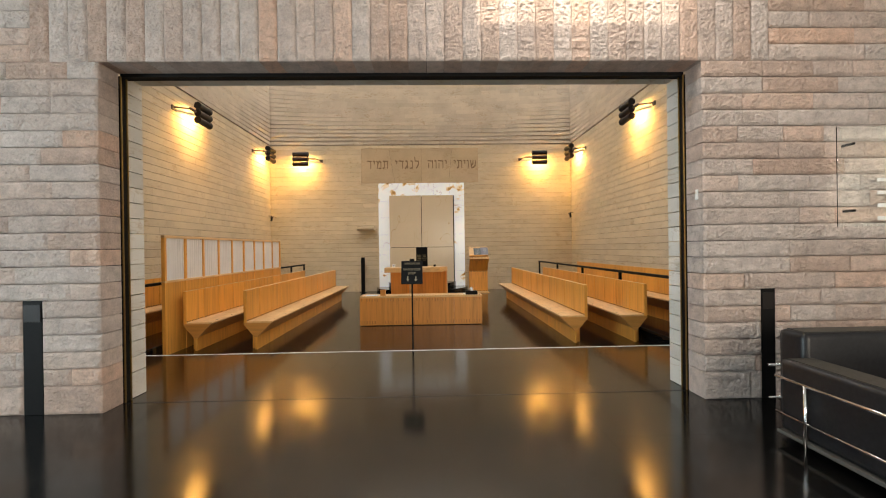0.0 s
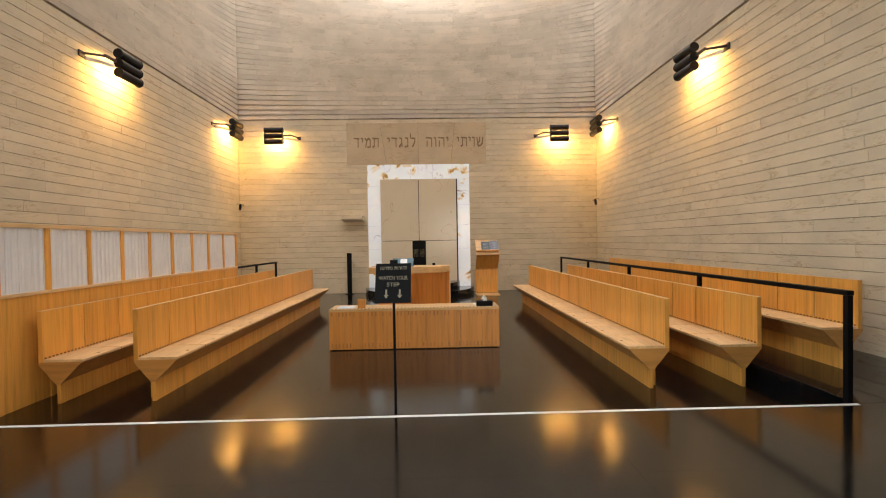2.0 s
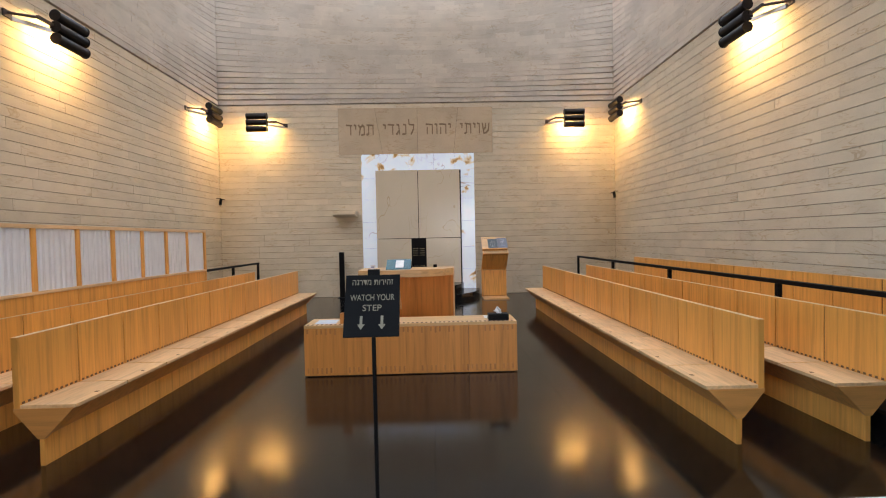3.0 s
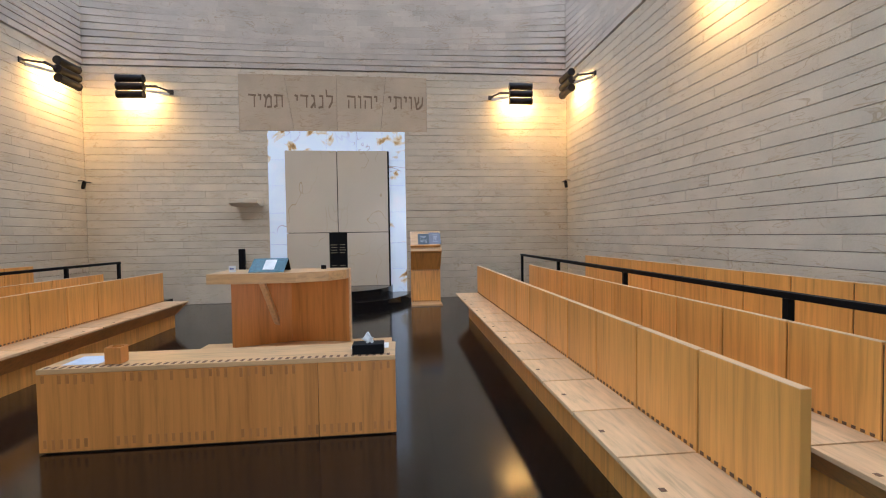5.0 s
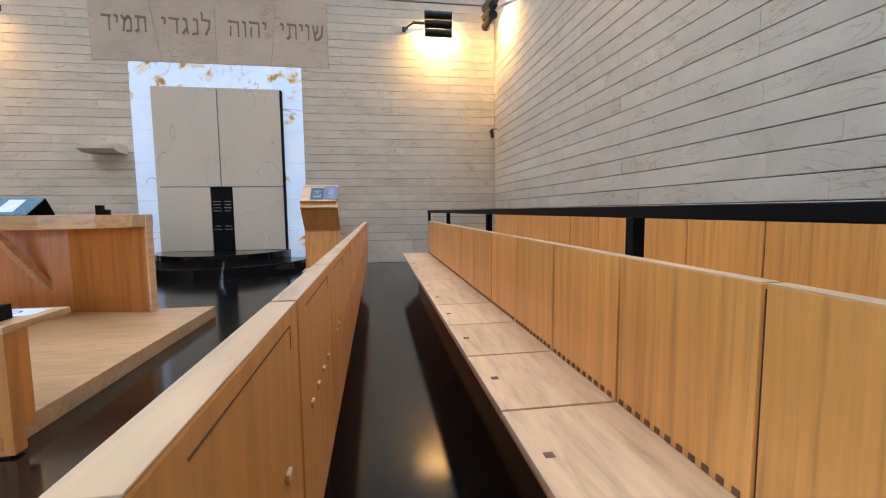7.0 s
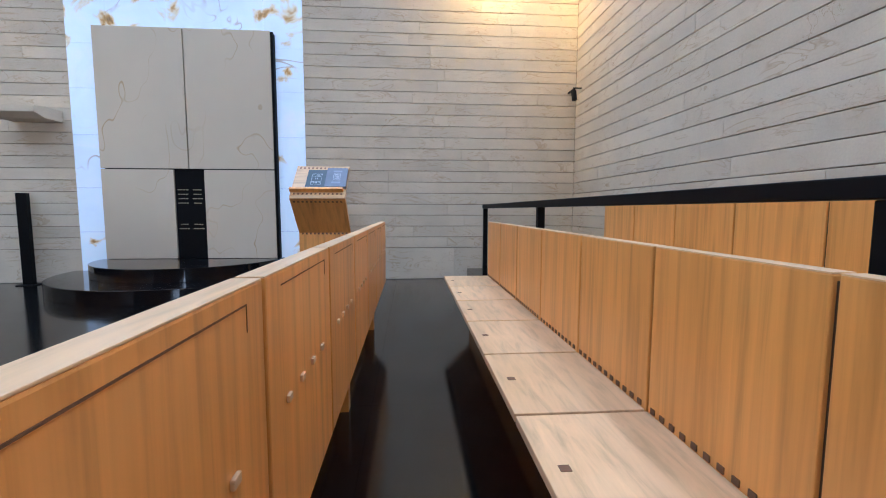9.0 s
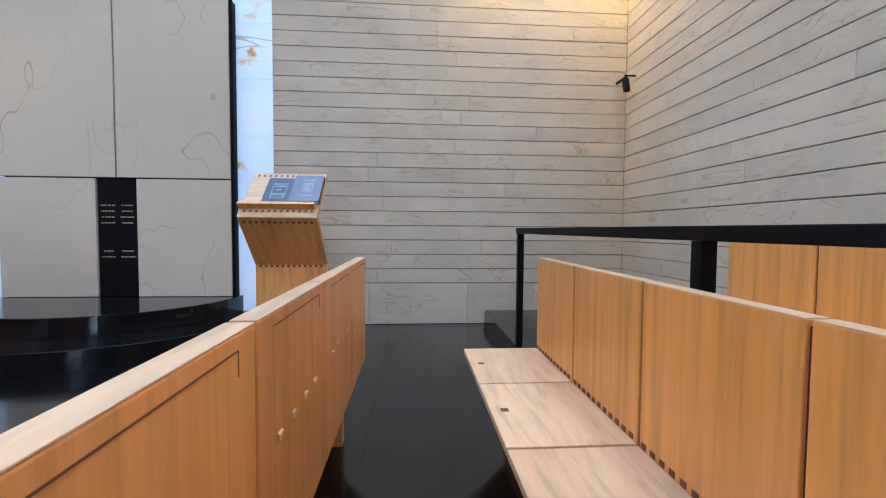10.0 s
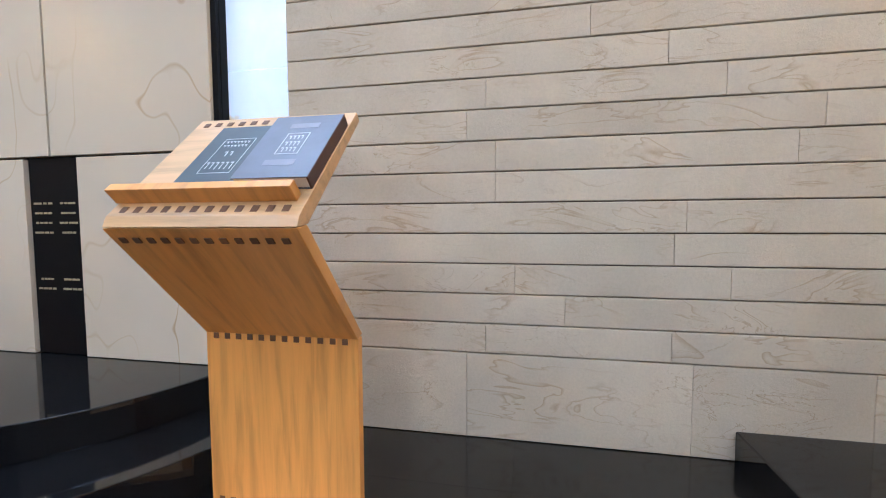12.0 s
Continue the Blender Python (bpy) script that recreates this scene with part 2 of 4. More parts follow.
def part(name, bm, mat, parent, label="", smooth=False):
    org = ORIGIN[parent]
    bmesh.ops.translate(bm, verts=bm.verts, vec=-org)
    me = finish(bm, name, mat, smooth)
    o = new(name, me)
    o.parent = parent
    ORIGIN[o] = org
    return tagged(o, label)


def single(name, bm, mat, label, category, kind="", group="", smooth=False):
    """A thing of one mesh, with its origin at the middle of its base."""
    lo = [min(v.co[i] for v in bm.verts) for i in range(3)]
    hi = [max(v.co[i] for v in bm.verts) for i in range(3)]
    org = Vector(((lo[0] + hi[0]) / 2, (lo[1] + hi[1]) / 2, lo[2]))
    bmesh.ops.translate(bm, verts=bm.verts, vec=-org)
    o = new(name, finish(bm, name, mat, smooth))
    o.location = org
    ORIGIN[o] = org
    return tagged(o, label, category, group, kind)


def box(x0, x1, y0, y1, z0, z1, bevel=0.0, bm=None):
    b = bmesh.new()
    bmesh.ops.create_cube(b, size=1)
    for v in b.verts:
        v.co = ((x0 + x1) / 2 + v.co.x * (x1 - x0), (y0 + y1) / 2 + v.co.y * (y1 - y0), (z0 + z1) / 2 + v.co.z * (z1 - z0))
    if bevel:
        bmesh.ops.bevel(b, geom=list(b.edges), offset=bevel, segments=2, affect="EDGES", profile=0.6)
    return join(bm, b)


def join(a, b):
    if a is None:
        return b
    me = bpy.data.meshes.new("tmp")
    b.to_mesh(me)
    b.free()
    a.from_mesh(me)
    bpy.data.meshes.remove(me)
    return a


def prism(points, axis, a, b, bevel=0.0, bm=None):
    """A polygon given in the two other axes, drawn out along axis (0 x, 1 y, 2 z) from a to b."""
    m = bmesh.new()

    def place(u, v, w):
        return ((w, u, v), (u, w, v), (u, v, w))[axis]
    lower = [m.verts.new(place(u, v, a)) for u, v in points]
    upper = [m.verts.new(place(u, v, b)) for u, v in points]
    m.faces.new(lower)
    m.faces.new(upper[::-1])
    k = len(points)
    for i in range(k):
        m.faces.new((lower[i], upper[i], upper[(i + 1) % k], lower[(i + 1) % k]))
    bmesh.ops.recalc_face_normals(m, faces=m.faces)
    if bevel:
        bmesh.ops.bevel(m, geom=list(m.edges), offset=bevel, segments=2, affect="EDGES", profile=0.6)
    return join(bm, m)


def tube(p0, p1, r, seg=12, bm=None):
    p0, p1 = Vector(p0), Vector(p1)
    m = bmesh.new()
    bmesh.ops.create_cone(m, cap_ends=True, segments=seg, radius1=r, radius2=r, depth=(p1 - p0).length)
    q = (p1 - p0).to_track_quat("Z", "Y").to_matrix().to_4x4()
    bmesh.ops.transform(m, matrix=Matrix.Translation((p0 + p1) / 2) @ q, verts=m.verts)
    return join(bm, m)


def structure(name, bm, mat, label):
    return single(name, bm, mat, label, name.split("_")[0], "structure")


# stone pieces: one mesh for each size, shared
PIECES = {}


def stone_mesh(length, height, depth, mat):
    """A stone, front towards -y, chamfered round its face; centred on its face."""
    key = (round(length, 3), round(height, 3), mat.name)
    if key not in PIECES:
        c, e, a, h = 0.003, 0.0012, length / 2, height / 2
        ring = [[(-a, depth, -h), (a, depth, -h), (a, depth, h), (-a, depth, h)],
                [(-a, c, -h), (a, c, -h), (a, c, h), (-a, c, h)],
                [(-a + e, 0, -h + c), (a - e, 0, -h + c), (a - e, 0, h - c), (-a + e, 0, h - c)]]
        vs = [v for r in ring for v in r]
        fs = [(8, 9, 10, 11)] + [(b + i, b + (i + 1) % 4, b + 4 + (i + 1) % 4, b + 4 + i) for b in (0, 4) for i in range(4)]
        me = bpy.data.meshes.new("stone")
        me.from_pydata(vs, [], fs)
        me.materials.append(mat)
        PIECES[key] = me
    return PIECES[key]


def rough_mesh(length, height, depth, mat, variant, upright=False):
    """A split-faced stone with an uneven front and square edges."""
    key = (round(length, 3), round(height, 3), mat.name, variant, upright)
    if key not in PIECES:
        nx, nz = max(4, int(length / 0.0125)), max(4, int(height / 0.0125))
        bm = bmesh.new()
        grid = []
        for j in range(nz + 1):
            row = []
            for i in range(nx + 1):
                x, z = length * (i / nx - 0.5), height * (j / nz - 0.5)
                edge = min(i, nx - i, j, nz - j)
                d = noise.fractal(Vector((x * 34 + variant * 17, z * 38, variant * 5.3)), 0.7, 2.1, 4) * 0.013
                d += noise.noise(Vector((x * 3, z * 4, variant * 3.1))) * 0.008
                row.append(bm.verts.new((x, -(0.016 + d) * min(1, edge / 1.6), z)))
            grid.append(row)
        for j in range(nz):
            for i in range(nx):
                bm.faces.new((grid[j][i], grid[j][i + 1], grid[j + 1][i + 1], grid[j + 1][i]))
        a, h = length / 2, height / 2
        back = [bm.verts.new((x, depth, z)) for x, z in ((-a, -h), (a, -h), (a, h), (-a, h))]
        sides = [[r for r in grid[0]], [r[-1] for r in grid], grid[-1][::-1], [r[0] for r in grid][::-1]]
        for k, s in enumerate(sides):
            bm.faces.new([back[k]] + s + [back[(k + 1) % 4]])
        PIECES[key] = finish(bm, "stone", mat)
    return PIECES[key]


def lay(me, parent, x, y, z, turn=0):
    o = new("stone", me)
    o.parent = parent
    o.matrix_basis = pose(*(Vector((x, y, z)) - ORIGIN[parent]), 0, 0, turn)
    return o


def bars(parent, name, x0, x1, z, h, y, mat, n, rng):
    """A line of writing too small to read: bars of its size, facing -y."""
    b, x = None, x0
    step = (x1 - x0) / n
    for i in range(n):
        b = box(x, x + step * rng.uniform(0.6, 0.88), y, y + 0.003, z, z + h, 0, b)
        x += step
    return part(name, b, mat, parent)


def letters(body, size, depth):
    """Raised or sunk writing as a mesh: x to the right, y up, z out."""
    cu = bpy.data.curves.new("writing", "FONT")
    cu.body, cu.size, cu.extrude, cu.align_x = body, size, depth / 2, "CENTER"
    o = new("writing", cu)
    me = bpy.data.meshes.new_from_object(o.evaluated_get(bpy.context.evaluated_depsgraph_get()))
    bpy.data.objects.remove(o)
    bm = bmesh.new()
    bm.from_mesh(me)
    return bm


# plan, in metres
XL, XR, YS, YN = -5.71, 5.01, 4.66, 15.30
CX, CY, HALF = -0.35, 9.98, 5.36
COURSE, BASE, RIM, TOP = 0.1577, 0.46, 5.191, 10.95
Y_OUT, OPEN_L, OPEN_R, OPEN_H = 4.06, -3.12, 2.555, 3.26

# the lobby floor and the side platforms lie one step above the hall floor
STEP_Y, STEP_H, YH = 5.815, 0.15, 4.28
floor = structure("floor", box(-9, 9, STEP_Y - 0.3, 17, -0.3, -0.012), JOINT, "black polished stone slab floor with thin joints")
floor_lobby = structure("floor_lobby", box(-9, 9, -7, STEP_Y - 0.003, -0.3, STEP_H - 0.012), JOINT, "black polished stone lobby floor one step up")


def from_lobby(o, k=0.9157):
    """Lobby things are laid out on a larger drawing scale; this brings them to true size and place."""
    p = o.location
    o.location = (-0.020 + (p.x + 0.035) * k, 0.085 + (p.y - 0.025) * k, 1.519 + (p.z - 1.495) * k)
    o.scale = (k, k, k)
    return o


# walls of the prayer hall: rough backing, faced with courses of stone
wall_north = structure("wall_north", box(XL - 0.3, XR + 0.3, YN + 0.03, YN + 0.5, 0, RIM), MORTAR, "wall of long beige sandstone courses behind the ark")
wall_east = structure("wall_east", box(XR + 0.03, XR + 0.5, YH, YN + 0.03, 0, RIM), MORTAR, "side wall of long beige sandstone courses")
wall_west = structure("wall_west", box(XL - 0.5, XL - 0.03, YH, YN + 0.03, 0, RIM), MORTAR, "side wall of long beige sandstone courses")
b = box(-9, OPEN_L - 0.28, Y_OUT + 0.28, YS - 0.005, 0, RIM + 0.5)
b = box(OPEN_R + 0.28, 9, Y_OUT + 0.28, YS - 0.005, 0, RIM + 0.5, 0, b)
b = box(OPEN_L - 0.28, OPEN_R + 0.28, Y_OUT + 0.28, YS - 0.005, OPEN_H + 0.16, RIM + 0.5, 0, b)
# unseen filler block, added to stop light leaking in under the upper wall
b = box(-6.6, 6.0, Y_OUT + 0.3, YS + 0.42, 5.46, RIM + 0.55, 0, b)
wall_south = structure("wall_south", b, MORTAR, "thick wall of rough pink split stone with a wide opening")
wall_lobby = from_lobby(structure("wall_lobby", box(-9, 9, -7.3, -7, 0, 5.3, 0, box(8.4, 8.7, -7, 4.3, 0, 5.3, 0, box(-8.7, -8.4, -7, 4.3, 0, 5.3))), PLASTER, "plain light wall of the entrance lobby"))
b = box(-9, 0.4, -7.3, 4.62, 5.29, 5.6)
b = box(2.35, 9, -7.3, 4.62, 5.29, 5.6, 0, b)
b = box(0.4, 2.35, -7.3, 2.70, 5.29, 5.6, 0, b)
b = box(0.4, 2.35, 3.75, 4.62, 5.29, 5.6, 0, b)
from_lobby(structure("ceiling_lobby", b, PLASTER, "plain white lobby ceiling with a skylight slot"))


# upper hall wall: courses step outwards from the square up to a circle
def ring_point(side, u, s):
    r = HALF * math.sqrt(2)
    a = u * math.pi / 4
    x, y = (1 - s) * u * HALF + s * r * math.sin(a), (1 - s) * HALF + s * r * math.cos(a)
    for _ in range(side):
        x, y = y, -x
    return CX + x, CY + y


def upper_wall():
    rng = random.Random(4)
    vs, fs = [], []
    k = round((TOP - RIM) / COURSE)
    h = (TOP - RIM) / k
    for c in range(k):
        z0, z1, s0 = RIM + c * h, RIM + (c + 1) * h, c / k
        s1 = (c + 1) / k
        gh = 0.046 - 0.0036 * min(c, 9)
        deep = 1.011 if c < 8 else 1.005
        for side in range(4):
            u = -1.0
            while u < 1 - 1e-6:
                u1 = min(1.0, u + rng.uniform(0.08, 0.26))
                if 1 - u1 < 0.06:
                    u1 = 1.0
                n = max(1, int((u1 - u) / 0.045))
                proud = rng.uniform(-0.0012, 0.0012)
                base = len(vs)
                for i in range(n + 1):
                    w = u + (u1 - u) * i / n
                    p, q = ring_point(side, w, s0 + proud), ring_point(side, w, s1 + 0.004)
                    g = (CX + (p[0] - CX) * deep, CY + (p[1] - CY) * deep)
                    q = (CX + (q[0] - CX) * 1.012, CY + (q[1] - CY) * 1.012)
                    vs.extend([(*g, z0), (*g, z0 + gh), (*p, z0 + gh + 0.001), (*p, z1), (*q, z1)])
                for i in range(n):
                    a, e = base + 5 * i, base + 5 * i + 5
                    fs.extend([(a + m, e + m, e + m + 1, a + m + 1) for m in range(4)])
                u = u1
    me = bpy.data.meshes.new("wall_upper")
    me.from_pydata(vs, [], fs)
    me.materials.append(STONE_UP)
    o = new("wall_upper", me)
    return tagged(o, "upper sandstone wall stepping outwards from square to circle", "wall", "", "structure")


upper_wall()
structure("ceiling", box(CX - HALF, CX + HALF, CY - HALF, CY + HALF, TOP + 0.02, TOP + 0.3), PLASTER, "square pale ceiling hung inside the round tower")
for side in range(4):
    bm = bmesh.new()
    ring = [(*ring_point(side, -1 + 2 * i / 40, 1.03), TOP + 0.12) for i in range(41)]
    line = [(*ring_point(side, -1 + 2 * i / 40, 0.0), TOP + 0.12) for i in range(41)]
    va = [bm.verts.new(p) for p in ring]
    vb = [bm.verts.new(p) for p in line]
    for i in range(40):
        bm.faces.new((va[i], va[i + 1], vb[i + 1], vb[i]))
    bmesh.ops.remove_doubles(bm, verts=bm.verts, dist=0.001)
    structure("window_%d" % (side + 1), bm, SKYGLASS, "crescent skylight between the square ceiling and round wall")

# ---- prayer hall: ark, dais and inscription ----
def half_disc(cx, cy, r, z0, z1, n=48):
    pts = [(cx - r * math.cos(math.pi * i / n), cy - r * math.sin(math.pi * i / n)) for i in range(n + 1)]
    return prism(pts, 2, z0, z1, 0.006)


dais = thing("ark_dais", -0.385, YN, 0, "two-step rounded dais of polished black stone", "dais")
part("lower_step", half_disc(-0.385, YN + 0.02, 1.62, 0, 0.165), BLACK_STEP, dais)
part("upper_step", half_disc(-0.385, YN + 0.02, 1.20, 0.165, 0.332), BLACK_STEP, dais)

AL, AR, AT = -1.91, 1.145, 3.845
ark = thing("holy_ark", -0.385, YN, 0.332, "cream marble ark doors in a glowing onyx surround", "ark")
for x0, x1 in ((AL, -1.40), (0.63, AR)):
    for z0, z1 in ((0, 0.70), (0.70, 1.30), (1.30, 2.01), (2.01, 2.62), (2.62, 3.20), (3.20, AT)):
        part("surround_side", box(x0, x1, YN - 0.004, YN + 0.06, z0 + 0.0015, z1 - 0.0015, 0.002), ONYX, ark, "backlit white onyx with brown veins")
for x0, x1 in ((-1.398, -0.62), (-0.62, 0.05), (0.05, 0.628)):
    part("surround_top", box(x0 + 0.0015, x1 - 0.0015, YN - 0.004, YN + 0.06, 3.2, AT, 0.002), ONYX, ark, "backlit white onyx with brown veins")
part("surround_backing", box(AL + 0.01, AR - 0.01, YN + 0.061, YN + 0.07, 0, AT - 0.01), BLACK, ark, "dark backing in the joints")
part("cabinet", box(-1.49, 0.775, YN - 0.06, YN + 0.02, 0.333, 3.375, 0.003), BLACK, ark, "black recess behind the doors")
DX0, DX1, DM, SL, SR, DY = -1.516, 0.738, -0.385, -0.592, -0.19, 15.236
doors = (("door", DX0, DM - 0.008, 1.56, 3.388), ("door", DM + 0.008, DX1, 1.56, 3.388), ("door", DX0, SL, 0.336, 1.546), ("door", SR, DX1, 0.336, 1.546))
for nm, x0, x1, z0, z1 in doors:
    part(nm, box(x0, x1, DY - 0.045, YN - 0.062, z0, z1, 0.003), MARBLE, ark, "cream veined marble door leaf")
rng = random.Random(2)
plaque = part("plaque", box(SL + 0.006, SR - 0.006, DY - 0.02, YN - 0.062, 0.336, 1.55, 0.002), BLACK, ark, "black panel with gold lines")
for cx in (-0.485, -0.297):
    for i, z in enumerate((1.27, 1.21, 1.15, 1.09, 0.80, 0.74)):
        w = rng.uniform(0.05, 0.075)
        bars(plaque, "line", cx - w, cx + w, z, 0.012, DY - 0.0235, GOLD_INK, 4, rng)
# black strip stands in for the shaded gap right of the doors
part("edge_strip", box(0.735, 0.772, DY - 0.02, YN - 0.062, 0.336, 3.385, 0.002), BLACK, ark, "black strip for the dark gap beside the doors")

IX0, IX1, IZ0, IZ1 = -2.50, 1.665, 3.852, 5.085
inscription = thing("inscribed_lintel", -0.385, YN, IZ0, "sandstone lintel of four wedge slabs with carved Hebrew letters", "lintel")
cut_top, cut_low = (IX0, -1.515, -0.37, 0.735, IX1), (IX0, -1.32, -0.37, 0.60, IX1)
for i in range(4):
    g = 0.0034
    pts = [(cut_low[i] + g, IZ0), (cut_low[i + 1] - g, IZ0), (cut_top[i + 1] - g, IZ1 - g), (cut_top[i] + g, IZ1 - g)]
    part("slab", prism(pts, 1, YN - 0.006, YN + 0.028, 0.002), SLAB, inscription)
GLYPHS = {
    "ש": (0.85, [[(0.05, 1), (0.13, 0.5), (0.22, 0)], [(0.42, 1), (0.40, 0.6), (0.2, 0.38)], [(0.82, 1), (0.76, 0.35), (0.5, 0.06), (0.2, 0)]]),
    "ו": (0.24, [[(0, 1), (0.19, 0.94), (0.19, 0)]]),
    "י": (0.24, [[(0, 1), (0.19, 0.94), (0.16, 0.58)]]),
    "ת": (0.76, [[(0.02, 1), (0.70, 0.95), (0.70, 0)], [(0.2, 0.97), (0.2, 0.12), (0, 0)]]),
    "ה": (0.74, [[(0, 1), (0.68, 0.95), (0.68, 0)], [(0.12, 0.66), (0.1, 0)]]),
    "ל": (0.60, [[(0, 1.5), (0.04, 0.98), (0.54, 0.95), (0.5, 0.5), (0.24, 0)]]),
    "נ": (0.42, [[(0.1, 1), (0.35, 0.95), (0.35, 0.06), (0, 0)]]),
    "ג": (0.42, [[(0.06, 1), (0.26, 0.95), (0.34, 0)], [(0.29, 0.38), (0.0, 0)]]),
    "ד": (0.64, [[(0, 1), (0.62, 0.95)], [(0.50, 0.98), (0.50, 0)]]),
    "מ": (0.70, [[(0.0, 1), (0.2, 0.72), (0.08, 0)], [(0.2, 0.72), (0.45, 1), (0.64, 0.8), (0.64, 0.03), (0.32, 0)]]),
}


def stroke(bm, p, q, r0, r1, y):
    """One chiselled stroke in the wall's plane."""
    p, q = Vector(p), Vector(q)
    d = (q - p).normalized()
    k = Vector((-d.y, d.x))
    t = r0 * abs(d.y) + r1 * abs(d.x)
    e = d * t * 0.5
    pts = [p - e + k * t, q + e + k * t, q + e - k * t, p - e - k * t]
    return prism([tuple(v) for v in pts], 1, y - 0.0015, y + 0.001, 0, bm)


for word, x_right, x_left in (("שויתי", 1.58, 0.80), ("יהוה", 0.54, -0.13), ("לנגדי", -0.45, -1.28), ("תמיד", -1.55, -2.28)):
    total = sum(GLYPHS[c][0] for c in word) + 0.26 * (len(word) - 1)
    k, x = (x_right - x_left) / total, x_right
    for c in word:
        w, lines = GLYPHS[c]
        x -= w * k
        bm = None
        for line in lines:
            for p, q in zip(line, line[1:]):
                bm = stroke(bm, (x + p[0] * k, 4.37 + p[1] * 0.265), (x + q[0] * k, 4.37 + q[1] * 0.265), 0.014, 0.021, YN - 0.0075)
        part("carved_letter", bm, CARVED, inscription, "chiselled Hebrew letter")
        x -= 0.26 * k

single("stone_bracket", prism([(14.86, 2.29), (14.86, 2.21), (15.02, 2.16), (YN + 0.01, 2.16), (YN + 0.01, 2.31), (15.0, 2.31)], 0, -2.62, -2.02, 0.006), STONE, "beige stone bracket projecting from the sandstone wall", "bracket")
post = thing("black_post", -2.46, 15.12, 0, "slim square black metal post by the wall", "post")
part("shaft", box(-2.525, -2.395, 15.09, 15.15, 0.01, 1.22, 0.004), BLACK, post)
part("foot", box(-2.57, -2.35, 15.03, 15.21, 0, 0.012, 0.003), BLACK, post)


# ---- wall lamps ----
def wall_lamp():
    """Mount on a wall at the origin, its face towards -y; three dark tubes on an arm."""
    o = thing("wall_lamp", 0, 0, 0, "black three-tube wall lamp on a jointed arm, lit", "lamp", "wall lamps")
    part("mount", box(0.56, 0.68, -0.03, 0, -0.05, 0.05, 0.006), ARM, o, "dark steel wall plate")
    part("arm", box(0.24, 0.50, -0.325, -0.285, 0.0, 0.045, 0.006, tube((0.48, -0.30, 0.02), (0.63, -0.03, 0.01), 0.019)), ARM, o, "dark steel jointed arm")
    part("strut", prism([(0.24, -0.30), (0.26, -0.26), (0.61, -0.04), (0.61, -0.075)], 2, -0.09, -0.03, 0.004), STEEL, o, "pale steel strut plate")
    for z in (0.165, 0.0, -0.165):
        n, r = 14, 0.078
        outer = [(-0.34 + math.cos(math.pi * (0.5 + i / n)) * r * 1.0, z + math.sin(math.pi * (0.5 + i / n)) * r) for i in range(n + 1)]
        inner = [(-0.34 + math.cos(math.pi * (0.5 + i / n)) * (r - 0.008), z + math.sin(math.pi * (0.5 + i / n)) * (r - 0.008)) for i in range(n, -1, -1)]
        part("tube_shade", prism(outer + inner, 0, -0.25, 0.25), LAMP_BLACK, o, "rounded black metal shade")
        for x in (-0.262, 0.250):
            part("end_cap", tube((x, -0.345, z), (x + 0.012, -0.345, z), r + 0.004, 20), LAMP_BLACK, o)
    part("bulb", tube((-0.1, -0.315, 0), (0.1, -0.315, 0), 0.008), BULB, o, "bright halogen tube")
    return o


lamp = wall_lamp()
LAMPS = [(-4.53, YN, 4.65, 0, 1), (3.79, YN, 4.65, 0, -1), (XR, 10.15, 4.70, -90, 1), (XR, 14.42, 4.70, -90, 1), (XL, 10.27, 4.70, 90, -1), (XL, 14.45, 4.70, 90, -1)]
for x, y, z, turn, flip in LAMPS:
    m = pose(x, y, z, 0, 0, turn)
    o = copy_thing(lamp, m)
    if flip < 0:
        for c in o.children:
            c.matrix_basis = Matrix.Diagonal((-1, 1, 1, 1)) @ c.matrix_basis
    area_lamp("lamp_light", m @ pose(0, -0.28, -0.03, 47, 0, 0), 0.46, 0.30, LAMP_W, WARM)
for c in list(lamp.children_recursive) + [lamp]:
    bpy.data.objects.remove(c)

for x, sx in ((4.90, 1), (-5.60, -1)):
    cam_thing = thing("security_camera", x, YN - 0.2, 2.6, "small black camera on a corner bracket", "camera", "corner cameras")
    part("bracket", box(x - 0.015, x + 0.10 * (1 if sx > 0 else 0) + 0.015, YN - 0.215, YN - 0.195, 2.705, 2.72, 0.003, box(x - 0.11 * (1 if sx < 0 else 0), x + 0.015, YN - 0.215, YN - 0.195, 2.705, 2.72)), BLACK, cam_thing)
    part("stem", box(x - 0.012, x + 0.012, YN - 0.22, YN, 2.685, 2.705, 0.003), BLACK, cam_thing)
    part("housing", prism([(YN - 0.26, 2.545), (YN - 0.22, 2.53), (YN - 0.17, 2.67), (YN - 0.215, 2.69)], 0, x - 0.03, x + 0.03, 0.006), BLACK, cam_thing)


# ---- benches ----
SEATS, PITCH = 12, 0.5095


